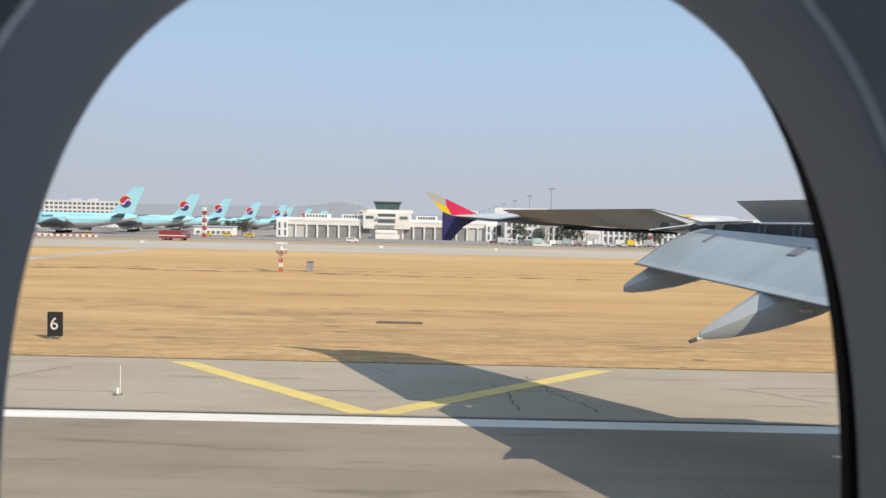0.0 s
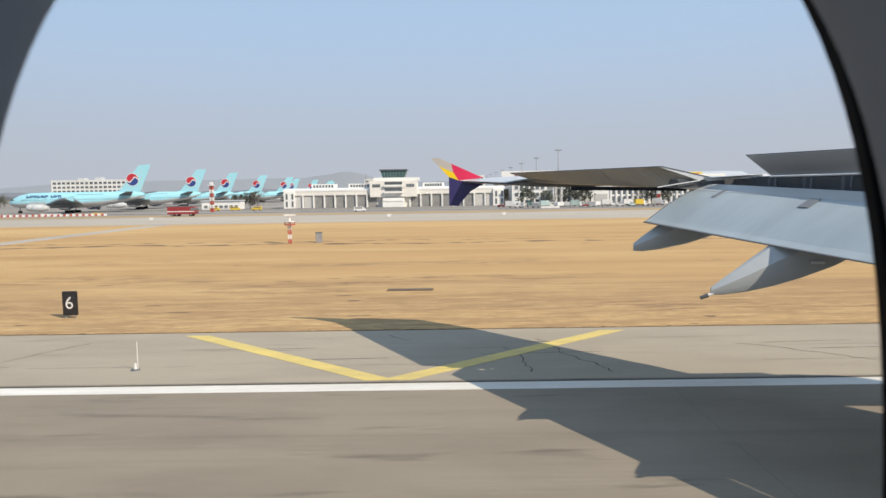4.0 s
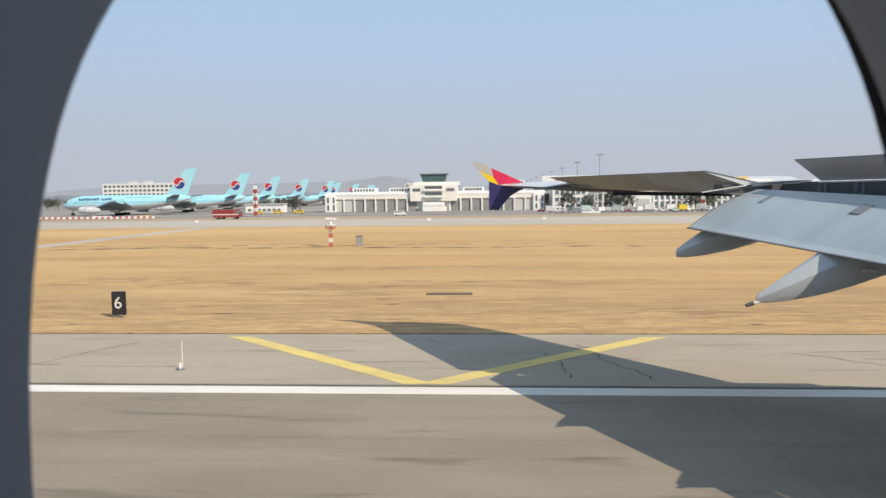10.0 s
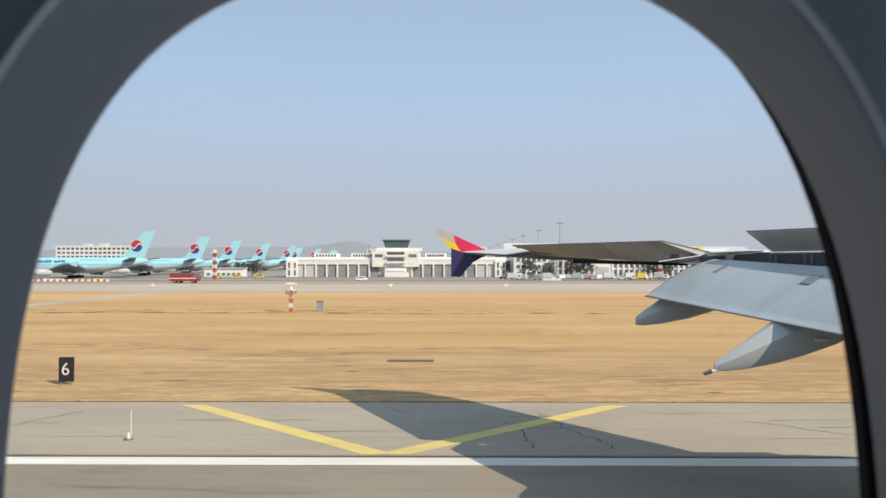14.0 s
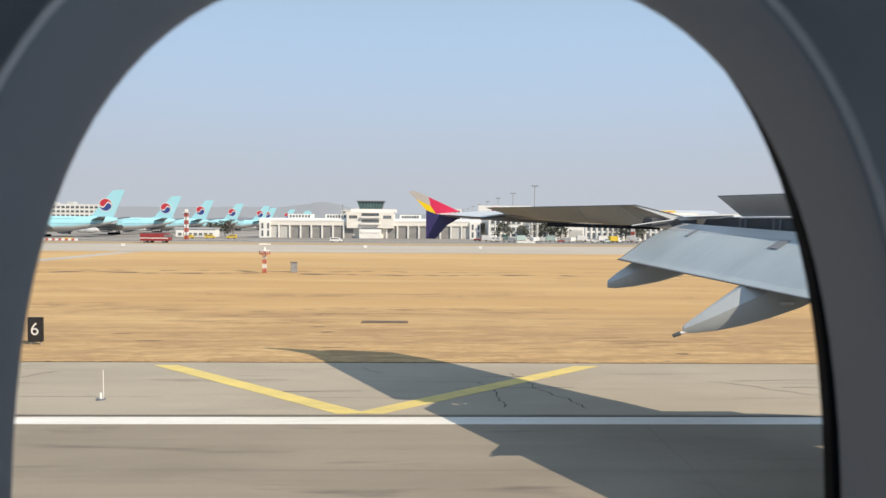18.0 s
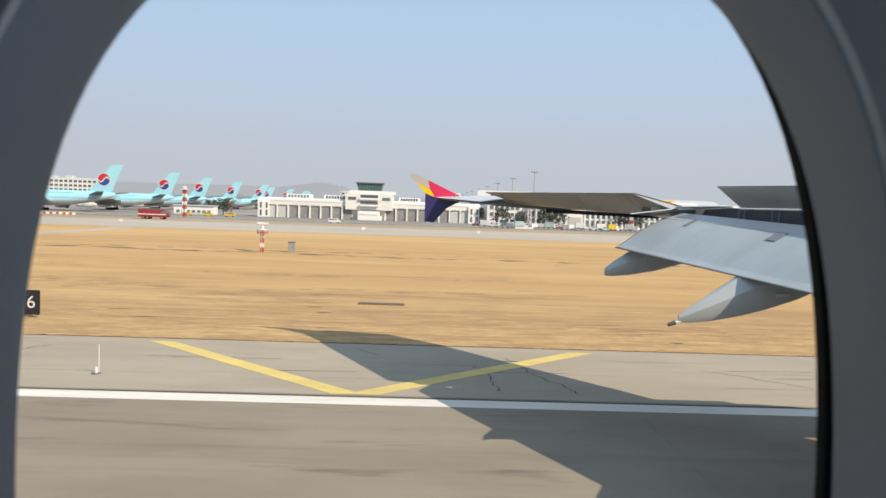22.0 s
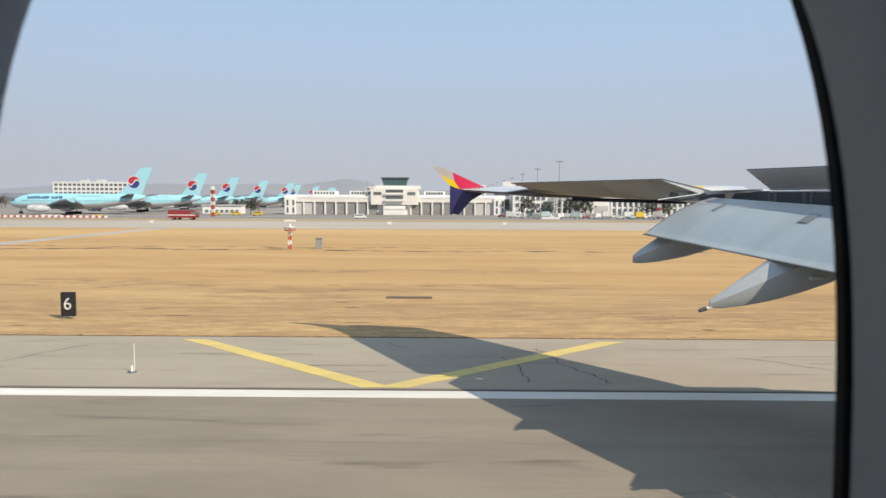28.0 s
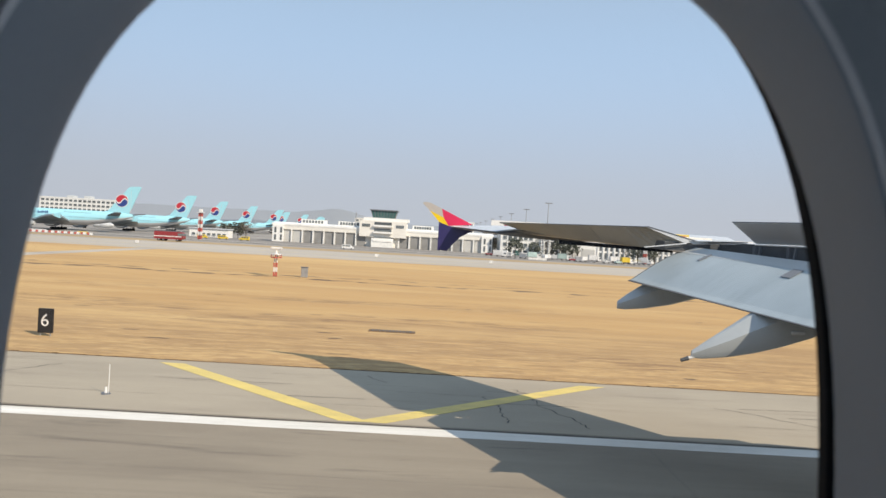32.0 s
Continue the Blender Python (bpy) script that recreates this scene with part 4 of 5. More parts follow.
def antenna_tower(x, y):
    s = thing("antenna_tower", x, y, 0.02, "small red and white approach antenna mast in the grass", "antenna", "antenna masts")
    for k in range(4):
        bm = bmesh.new()
        for dx, dy in ((-0.24, -0.2), (0.24, -0.2), (0, 0.24)):
            tube(bm, (dx, dy, k * 0.75), (dx, dy, k * 0.75 + 0.75), 0.09, n=7)
        tube(bm, (-0.24, -0.2, k * 0.75), (0.24, -0.2, k * 0.75 + 0.75), 0.05, n=5)
        tube(bm, (0.24, -0.2, k * 0.75 + 0.05), (-0.24, -0.2, k * 0.75 + 0.7), 0.05, n=5)
        part("mast_section", bm, MAST_RED if k % 2 == 0 else MAST_WHITE, s)
    part("platform", tubed((0, 0, 3.0), (0, 0, 3.12), 0.9, n=12), MAST_RED, s, "red round platform")
    part("rail", tubed((0, 0, 3.55), (0, 0, 3.65), 0.9, n=12), MAST_WHITE, s, "pale rail ring")
    for i in range(8):
        a = i * math.pi / 4
        part("rail_post", tubed((0.84 * math.cos(a), 0.84 * math.sin(a), 3.1), (0.84 * math.cos(a), 0.84 * math.sin(a), 3.6), 0.04, n=5), MAST_RED, s)
    part("head", boxed(-0.95, 0.95, -0.35, 0.35, 4.35, 4.75, bevel=0.1), MAST_WHITE, s, "white antenna head")
    part("neck", tubed((0, 0, 3.1), (0, 0, 4.36), 0.2, n=8), MAST_WHITE, s)
    b = thing("equipment_cabinet", x + 4.4, y + 1.5, 0.02, "grey field cabinet beside an antenna mast", "cabinet", "field cabinets")
    part("body", boxed(-0.5, 0.5, -0.3, 0.3, 0, 1.6, bevel=0.05), STEEL, b)
    part("cap", boxed(-0.58, 0.58, -0.38, 0.38, 1.6, 1.72), DARK_GREY, b)
antenna_tower(-25.6, 112)
antenna_tower(78.0, 122)


def marker_board(x, y, w, m, label, name="marker_board"):
    s = thing(name, x, y, 0.0, label, "marker", "marker boards")
    part("panel", boxed(-w / 2, w / 2, -0.12, 0.12, 0.25, 1.15, bevel=0.03), m, s)
    for dx in (-w * 0.4, w * 0.4):
        part("leg", tubed((dx, 0, 0), (dx, 0, 0.28), 0.05, n=6), STEEL, s)
marker_board(-19, 224, 1.2, MAST_WHITE, "small white marker beside the taxiway")
marker_board(18, 224, 1.2, MAST_WHITE, "small white marker beside the taxiway")
marker_board(-96, 224, 1.2, MAST_WHITE, "small white marker beside the taxiway")
marker_board(-172, 300, 9.0, MAST_WHITE, "long white blank board beside the taxiway")
marker_board(-152, 300, 4.5, SIGN_YELLOW, "yellow taxiway guidance board")
marker_board(44, 300, 8.0, MAST_WHITE, "long white blank board beside the taxiway")

# ---- striped tower, barriers, lamps ----
def striped_tower(x, y, h, label):
    s = thing("striped_tower", x, y, 0, label, "tower", "striped towers")
    n = 7
    for k in range(n):
        z0, z1 = h * k / n, h * (k + 1) / n
        bm = bmesh.new()
        for dx, dy in ((-0.7, -0.7), (0.7, -0.7), (0.7, 0.7), (-0.7, 0.7)):
            tube(bm, (dx, dy, z0), (dx, dy, z1), 0.16, n=6)
        for a, b in (((-0.7, -0.7), (0.7, -0.7)), ((0.7, -0.7), (0.7, 0.7)), ((0.7, 0.7), (-0.7, 0.7)), ((-0.7, 0.7), (-0.7, -0.7))):
            tube(bm, (*a, z0), (*b, z1), 0.1, n=5)
            tube(bm, (*b, z0), (*a, z1), 0.1, n=5)
        box(bm, -0.2, 0.2, -0.2, 0.2, z0, z1)
        part("lattice_section", bm, MAST_RED if k % 2 == 0 else MAST_WHITE, s)
    part("platform", boxed(-1.3, 1.3, -1.3, 1.3, h, h + 0.25), MAST_WHITE, s)
    part("radar_head", boxed(-0.8, 0.8, -0.6, 0.6, h + 0.25, h + 1.7, bevel=0.2), MAST_WHITE, s, "white equipment head")
striped_tower(-112, 330, 12.5, "red and white lattice tower standing on the apron edge")
striped_tower(104, 345, 12.0, "red and white lattice tower beside the low buildings")

bar = thing("safety_barrier", -236, 296, 0, "red and white plastic barrier block on the apron edge", "barrier", "barrier row")
part("red_half", prism([(-0.5, 0), (0.5, 0), (0.3, 0.9), (-0.3, 0.9)], -1.0, 0.0, "x"), MAST_RED, bar)
part("white_half", prism([(-0.5, 0), (0.5, 0), (0.3, 0.9), (-0.3, 0.9)], 0.0, 1.0, "x"), MAST_WHITE, bar)
for i in range(1, 34):
    copy_thing(bar, pose(-236 + i * 2.7, 296, 0))


def light_mast(x, y, h=30.0):
    s = thing("apron_light_mast", x, y, 0, "tall grey steel apron light mast with a lamp head", "light mast", "apron light masts")
    part("pole", tubed((0, 0, 0), (0, 0, h), 0.42, 0.2, n=10), STEEL, s)
    part("head_frame", boxed(-2.0, 2.0, -0.5, 0.5, h, h + 0.35), DARK_GREY, s)
    for dx in (-1.6, -0.8, 0, 0.8, 1.6):
        part("floodlight", boxed(dx - 0.3, dx + 0.3, -0.75, -0.25, h - 0.35, h + 0.05), STEEL, s)
    return s
lm = light_mast(62, 392)
for i in range(1, 8):
    copy_thing(lm, pose(62 - i * 0.6, 392 + i * 92, 0))
for x in (-168, -60, 8, 150):
    copy_thing(lm, pose(x, 560 + abs(x) * 0.5, 0) @ Matrix.Diagonal((0.5, 0.5, 0.5, 1)))


# ---- buildings ----
def window_row(parent, x0, x1, z0, z1, y, n, gap=0.3, material=None, depth=0.25):
    """Recessed panes, each with a pale frame, in a row on a wall that faces the runway."""
    w = (x1 - x0) / n
    for i in range(n):
        a, b = x0 + i * w + w * gap / 2, x0 + (i + 1) * w - w * gap / 2
        win = part("window", boxed(a, b, y - depth, y + 0.05, z0, z1), material or WINDOW_DARK, parent)
        part("sill", boxed(a - 0.15, b + 0.15, y - depth - 0.12, y, z0 - 0.16, z0 - 0.01), WALL_GREY, win)


def fire_station(x, y):
    s = thing("fire_station", x, y, 0, "long cream fire station with dark vehicle bays and glazed control room", "fire station")
    W = 61.0
    part("wall", boxed(-W, W, 1.5, 24, 0, 9.2), WALL_CREAM, s)
    # roof parapet and canopy line
    part("roof", prism([(0.2, 9.2), (0.2, 10.1), (8, 11.0), (24, 11.0), (24, 9.2)], -W - 0.6, W + 0.6, "x"), WALL_WHITE, s, "pale roof with a shallow slope")
    part("beam", boxed(-W, W, 0.4, 1.5, 7.0, 9.2), WALL_CREAM, s, "cream beam over the bays")
    for side in (-1, 1):
        a, b = sorted((side * W, side * (W - 6)))
        part("end_block", boxed(a, b, -0.6, 1.5, 0, 9.2), WALL_WHITE, s)
        for dx in (1.2, 4.4):
            for z0 in (0.9, 5.0):
                part("window", boxed(a + dx, a + dx + 1.0, -0.75, -0.55, z0, z0 + 3.0), WINDOW_DARK, s)
    bays = [b for b in range(-9, 10) if abs(b) > 1]
    for b in bays:
        c = b * 5.95
        door = abs(b) >= 8
        # open bays are flat panels painted as their inner shade, lightened for haze
        part("bay", boxed(c - 2.2, c + 2.2, 1.1, 1.6, 0.05, 6.4), DOOR_GREY if door else BAY_SHADE, s, "closed pale roller door" if door else "vehicle bay drawn as a panel in shade grey")
        part("pillar", boxed(c - 3.3, c - 2.6, 0.2, 1.5, 0, 7.0), WALL_WHITE, s)
    for c0, c1 in ((-47, -33), (-26, -13), (16, 28), (34, 46)):
        cl = part("clerestory", boxed(c0, c1, 8, 13, 10.8, 13.2), WALL_WHITE, s, "white clerestory with small panes")
        n = 7
        for i in range(n):
            a = c0 + 1 + i * (c1 - c0 - 2) / n
            part("pane", boxed(a, a + 1.1, 7.85, 8.05, 11.3, 12.7), WINDOW_DARK, cl)
    part("centre_block", boxed(-13, 13, -1.2, 14, 5.6, 14.5), WALL_CREAM, s, "cream central block")
    part("centre_column", boxed(-6, 6, -2.4, 2, 0, 5.0), WALL_WHITE, s)
    for z in (3.1, 7.6, 11.2):
        part("balcony", boxed(-5.2, 5.2, -2.7, -1.2, z, z + 1.0), WALL_WHITE, s)
        part("recess", boxed(-4.8, 4.8, -1.35, -1.15, z + 1.1, z + 2.7), WINDOW_DARK, s)
    for x0 in (-11.6, 7.2):
        part("recess", boxed(x0, x0 + 4.4, -1.35, -1.15, 11.0, 12.6), WINDOW_DARK, s)
    part("upper_block", boxed(-11, 14, 0, 12, 14.5, 16.2), WALL_WHITE, s)
    cab = part("control_room", prism([(-6, 16.2), (6, 16.2), (7.2, 20.2), (-7.2, 20.2)], 1, 11), WINDOW_GREEN, s, "green glazed control room with sloping panes")
    for i in range(9):
        u = -1 + i * 0.25
        part("mullion", slab([(6 * u - 0.14, 0.94, 16.2), (6 * u + 0.14, 0.94, 16.2), (7.2 * u + 0.14, 0.94, 20.2), (7.2 * u - 0.14, 0.94, 20.2)], 0.12), DARK_GREY, cab)
    part("cab_roof", boxed(-7.8, 7.8, 0.2, 11.8, 20.2, 20.8), DARK_GREY, s, "dark flat roof")
    part("mast", tubed((-16, 6, 11), (-16, 6, 19), 0.25, n=6), STEEL, s)
    return s
fire_station(-30, 386)


def pilaster_hall(x, y):
    s = thing("maintenance_hall", x, y, 0, "long low white hall with dark slit windows between pilasters", "hall")
    W = 54.0
    part("wall", boxed(-W, W, 0, 30, 0, 9.4), WALL_WHITE, s)
    part("parapet", boxed(-W - 0.4, W + 0.4, -0.4, 30.4, 9.4, 10.2), WALL_WHITE, s)
    for i in range(37):
        c = -W + 1.5 + i * 2.92
        if -42 < c < -24 or 34 < c < 45:
            continue
        part("pilaster", boxed(c - 0.35, c + 0.35, -0.45, 0, 0, 9.4), WALL_WHITE, s)
        for z in (1.0, 5.2):
            part("window", boxed(c + 0.8, c + 2.1, -0.12, 0.05, z, z + 3.2), WINDOW_DARK, s)
    for c0, c1 in ((-41, -34), (-32, -25), (35, 44)):
        d = part("door", boxed(c0, c1, -0.25, 0.05, 0, 5.6), DOOR_GREY, s, "wide pale sectional door")
        for k in range(4):
            part("door_rail", boxed(c0, c1, -0.32, -0.25, 1.1 + k * 1.1, 1.22 + k * 1.1), WALL_GREY, d)
    part("upper_storey", boxed(-4, 50, 14, 40, 10.2, 14.4), WALL_CREAM, s, "cream upper storey set back")
    part("upper_storey", boxed(22, 44, 16, 36, 14.4, 15.6), WALL_CREAM, s, "cream upper storey set back")
    window_row(s, 0, 46, 11.4, 13.2, 14, 12)
    return s
pilaster_hall(110, 372)


def office_block(name, x, y, w, d, storeys, label, wall, glass, bays, roof_boxes=1):
    s = thing(name, x, y, 0, label, "building", "airport offices")
    h = storeys * 3.8
    part("wall", boxed(-w / 2, w / 2, 0, d, 0, h), wall, s)
    part("parapet", boxed(-w / 2 - 0.3, w / 2 + 0.3, -0.3, d + 0.3, h, h + 0.9), wall, s)
    for k in range(storeys):
        window_row(s, -w / 2 + 1, w / 2 - 1, k * 3.8 + 1.1, k * 3.8 + 2.9, 0, bays, 0.35, glass)
    r = random.Random(name)
    for k in range(roof_boxes):
        cx = r.uniform(-w * 0.3, w * 0.3)
        part("roof_unit", boxed(cx - 3, cx + 3, d * 0.3, d * 0.6, h + 0.9, h + r.uniform(2.4, 4.0)), WALL_GREY, s)
    part("door", boxed(-1.3, 1.3, -0.3, 0.05, 0, 2.6), WINDOW_GREEN, s)
    return s
office_block("annex_building", 44.5, 380, 19, 22, 3, "small white two-storey annex with a green entrance", WALL_WHITE, WINDOW_DARK, 6)
ob = office_block("operations_building", 132, 510, 44, 20, 4, "white operations building with roof antennas", WALL_WHITE, WINDOW_DARK, 14, 2)
for dx, h in ((-14, 9), (-12, 11), (6, 12), (8, 9)):
    part("antenna", tubed((dx, 8, 15.2), (dx, 8, 15.2 + h * 0.8), 0.22, 0.12, n=6), MAST_WHITE, ob)
office_block("far_office", -330, 640, 70, 25, 6, "pale distant office block among trees", WALL_WHITE, WINDOW_DARK, 16, 2)
office_block("far_office", 220, 660, 60, 25, 3, "pale distant office block", WALL_GREY, WINDOW_DARK, 14, 1)
office_block("far_office", -70, 800, 50, 25, 6, "pale distant office block", WALL_CREAM, WINDOW_DARK, 12, 2)
office_block("far_office", 20, 700, 34, 20, 6, "pale distant office block", WALL_WHITE, WINDOW_DARK, 9, 1)


def hangar(x, y):
    s = thing("hangar", x, y, 0, "huge white aircraft hangar with a sheet roof and red banner", "hangar")
    W = 100.0
    part("wall", boxed(-W, W, 0, 90, 0, 21), WALL_WHITE, s)
    part("roof", prism([(-1, 21), (-1, 21.8), (20, 26.0), (60, 27.5), (91, 24), (91, 21)], -W - 1, W + 1, "x"), ROOF_METAL, s, "pale sheet metal roof")
    part("bay_wall", boxed(-34, 37, -16, 0, 0, 17.0), WALL_GREY, s, "projecting door bay")
    part("bay_roof", prism([(-17, 16.6), (-17, 17.6), (-1, 20.6), (-1, 19.4)], -35, 38, "x"), ROOF_METAL, s)
    for i in range(9):
        part("door_leaf", boxed(-33 + i * 7.7, -33 + i * 7.7 + 7.5, -16.25, -16, 0, 14.5), WALL_GREY, s)
    for i in range(6):
        part("letter_bar", slab([(-60 + i * 13 + dx, yy, zz) for dx, yy, zz in ((0, 4, 23.2), (9, 4, 23.2), (10, 14, 25.2), (1, 14, 25.2))], 0.1), BLUE_LETTER, s)
    part("banner", boxed(-24, 26, -16.45, -16.26, 9.5, 14), RED_SIGN, s, "red banner with unreadable writing")
    for i in range(9):
        part("banner_bar", boxed(-20 + i * 4.8, -17.2 + i * 4.8, -16.5, -16.46, 10.6, 12.9), WALL_WHITE, s)
    for x0, x1 in ((-96, -40), (42, 96)):
        for z0 in (2, 8.5, 15):
            window_row(s, x0, x1, z0, z0 + 2.4, 0, 4, 0.12, WINDOW_GREEN)
    for i in range(6):
        part("roof_unit", boxed(-92 + i * 9, -86 + i * 9, 8, 12, 24, 27.4), WALL_GREY, s)
    off = part("office_wing", boxed(101, 122, 2, 40, 0, 22), WALL_WHITE, s, "white stair tower")
    part("glass_strip", boxed(104, 112, 1.8, 2.05, 2, 18), WINDOW_GREEN, off)
    link = part("glazed_link", boxed(122, 160, 8, 36, 0, 18), WINDOW_GREEN, s, "green glazed link")
    for k in range(4):
        part("floor_band", boxed(122, 160, 7.8, 8.0, 3.5 + k * 4.2, 4.6 + k * 4.2), WALL_WHITE, link)
    end = part("end_block", prism([(160, 0), (160, 24), (190, 19), (200, 17), (200, 0)], 2, 34), WALL_WHITE, s)
    for k in range(3):
        for i in range(3):
            part("window", boxed(174 + i * 8.4, 181 + i * 8.4, 1.85, 2.05, 3 + k * 4.6, 5.4 + k * 4.6), WINDOW_DARK, end)
    return s
hangar(235, 780)

# low sheds, cargo building and canopy
def cargo_building(x, y):
    s = thing("cargo_terminal", x, y, 0, "long pale cargo terminal with a dark canopy and sign board", "cargo terminal")
    part("wall", boxed(-20, 130, 0, 60, 0, 14), WALL_GREY, s)
    part("parapet", boxed(-20.4, 130.4, -0.4, 60, 14, 15), WALL_WHITE, s)
    window_row(s, -16, 126, 8.6, 12.4, 0, 34, 0.45)
    for i in range(14):
        part("dock_door", boxed(-12 + i * 10, -6.5 + i * 10, -0.3, 0.05, 0, 5), DOOR_GREY, s)
    can = part("canopy", boxed(-56, -20, -6, 40, 11, 13), DARK_GREY, s, "dark flat canopy")
    for i in range(4):
        part("column", boxed(-55 + i * 11, -54.2 + i * 11, -5.5, -4.7, 0, 11), WALL_GREY, can)
    sign = part("sign_board", boxed(-54, -22, -5, -4, 13, 19.5), MAST_WHITE, s, "white sign board")
    for x0, x1, z0, z1 in ((-46, -42, 15.4, 18.6), (-41, -38, 15.4, 17.6), (-37, -34.6, 15.4, 17.4), (-34, -32.6, 15.4, 17.6), (-32, -29, 14.4, 17.4), (-48, -28, 13.6, 14.3)):
        part("sign_bar", boxed(x0, x1, -5.12, -5.0, z0, z1), RED_SIGN, sign)
    part("orange_board", boxed(64, 74, 20, 21, 15, 18.0), SIGN_YELLOW, s, "yellow rooftop board with a red bar")
    part("board_bar", boxed(66, 72, 19.9, 20.02, 16.4, 17.1), MAST_RED, s)
cargo_building(86, 420)


def low_shed(x, y, w, h, label, wall):
    s = thing("low_shed", x, y, 0, label, "shed", "low sheds")
    part("wall", boxed(-w / 2, w / 2, 0, 8, 0, h), wall, s)
    part("roof", boxed(-w / 2 - 0.5, w / 2 + 0.5, -0.7, 8.5, h, h + 0.5), ROOF_METAL, s)
    window_row(s, -w / 2 + 1, w / 2 - 1, 1.0, 2.2, 0, max(3, int(w / 3)), 0.4)
low_shed(150, 348, 34, 4.4, "low white shed with a flat sheet roof", WALL_WHITE)
low_shed(192, 352, 26, 4.0, "low pale shed with a flat sheet roof", WALL_GREY)
low_shed(-128, 392, 22, 4.6, "low pale shed beside the fire station", WALL_WHITE)

# ---- parked airliners ----
def airliner(x, y, turn=0.0):
    """A double-deck airliner, nose towards -x; its origin lies on the ground below the tail."""
    s = thing("parked_airliner", x, y, 0, "turquoise double-deck airliner with a pale belly parked on the apron", "airliner", "parked airliners", turn=turn)
    def body(x, w, zc, h0, h1):
        return x, w, zc, h0, h1
    ST = ((-71.5, 0.15, 5.6, 0.15, 0.15), (-70.6, 1.3, 5.6, 1.2, 1.1), (-68.5, 2.4, 5.7, 2.3, 2.3), (-65, 3.2, 5.9, 3.1, 3.7), (-60, 3.55, 6.1, 3.5, 4.5), (-50, 3.6, 6.2, 3.6, 4.6), (-32, 3.6, 6.2, 3.6, 4.6),
          (-22, 3.5, 6.5, 3.2, 4.3), (-12, 2.7, 7.3, 2.4, 3.4), (-4, 1.6, 8.2, 1.4, 2.3), (0.5, 0.5, 8.9, 0.4, 0.9))
    def half(lo, hi):
        rings = []
        for X, w, zc, h0, h1 in ST:
            ring = []
            for i in range(13):
                a = lo + (hi - lo) * i / 12
                ring.append((X, w * math.cos(a), zc + (h1 if math.sin(a) > 0 else h0) * math.sin(a)))
            rings.append(ring)
        return loft(rings, closed=False, caps=False)
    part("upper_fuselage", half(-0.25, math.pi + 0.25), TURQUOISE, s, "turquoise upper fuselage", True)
    part("belly", half(math.pi + 0.25, 2 * math.pi - 0.25), BELLY, s, "pale grey belly", True)
    part("cockpit_window", boxed(-69.2, -67.6, -2.35, 2.35, 6.75, 7.35, bevel=0.1), WINDOW_DARK, s)
    for zz, x0, x1 in ((6.7, -63, -8), (9.2, -34, -20)):
        bm = bmesh.new()
        xx = x0
        while xx < x1:
            wid = 3.62 if xx < -24 else 3.62 - (xx + 24) * 0.06
            box(bm, xx, xx + 0.35, -wid * (0.985 if zz < 8 else 0.77), -wid * (0.9 if zz < 8 else 0.7), zz, zz + 0.45)
            xx += 1.1
        part("window_row", bm, WINDOW_DARK, s)
    # unlettered bars stand for the airline's name
    for i in range(9):
        x0 = -60 + i * 1.95 + (1.0 if i > 5 else 0)
        for dx, w, z0, z1 in ((0.0, 0.34, 8.05, 9.5), (0.34, 0.75, 8.62 + 0.3 * (i % 3 - 1), 8.92 + 0.3 * (i % 3 - 1)), (1.05, 0.26, 8.05 + 0.5 * (i % 2), 9.5 - 0.45 * (i % 3 == 0))):
            part("letter_bar", boxed(x0 + dx, x0 + dx + w, -3.52, -3.3, z0, z1), EMBLEM_BLUE, s)
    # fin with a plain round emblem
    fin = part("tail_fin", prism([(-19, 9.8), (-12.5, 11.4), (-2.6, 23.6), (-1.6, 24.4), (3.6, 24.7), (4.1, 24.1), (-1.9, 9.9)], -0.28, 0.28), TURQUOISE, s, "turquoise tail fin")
    def disc(cx, cz, r, a0, a1):
        pts = [(cx + r * math.cos(a0 + (a1 - a0) * i / 16), cz + r * math.sin(a0 + (a1 - a0) * i / 16)) for i in range(17)]
        return prism(pts, -0.36, 0.36)
    part("emblem_ring", prism([(-5.6 + 3.4 * math.cos(i * math.pi / 16), 16.8 + 3.4 * math.sin(i * math.pi / 16)) for i in range(32)], -0.33, 0.33), MAST_WHITE, fin, "white ring round the emblem")
    part("emblem_half", disc(-5.6, 16.8, 3.1, 0.0, math.pi), EMBLEM_RED, fin, "red upper half of a round emblem")
    part("emblem_half", disc(-5.6, 16.8, 3.1, math.pi, 2 * math.pi), EMBLEM_BLUE, fin, "blue lower half of a round emblem")
    for cx, m in ((-7.0, EMBLEM_RED), (-4.2, EMBLEM_BLUE)):
        pts = [(cx + 1.4 * math.cos(i * math.pi / 8), 16.8 + 1.4 * math.sin(i * math.pi / 8)) for i in range(16)]
        part("emblem_lobe", prism(pts, -0.37, 0.37), m, fin)
    pts = [(-5.6 + 3.05 * u, 16.8 + 1.25 * math.sin(u * math.pi)) for u in [k / 8 - 1 for k in range(17)]]
    part("emblem_wave", prism([(a, b + 0.36) for a, b in pts] + [(a, b - 0.36) for a, b in pts[::-1]], -0.38, 0.38), MAST_WHITE, fin, "white wave across the emblem")
    part("rudder_line", boxed(-1.0, -0.85, -0.3, 0.3, 11, 22), BELLY, fin)
    for side in (-1, 1):
        part("tailplane", slab([(-12.5, side * 1.6, 8.8), (-6.0, side * 1.4, 8.9), (0.8, side * 14.6, 10.4), (-2.4, side * 15, 10.4)], 0.45), DARK_GREY, s, "grey tailplane")
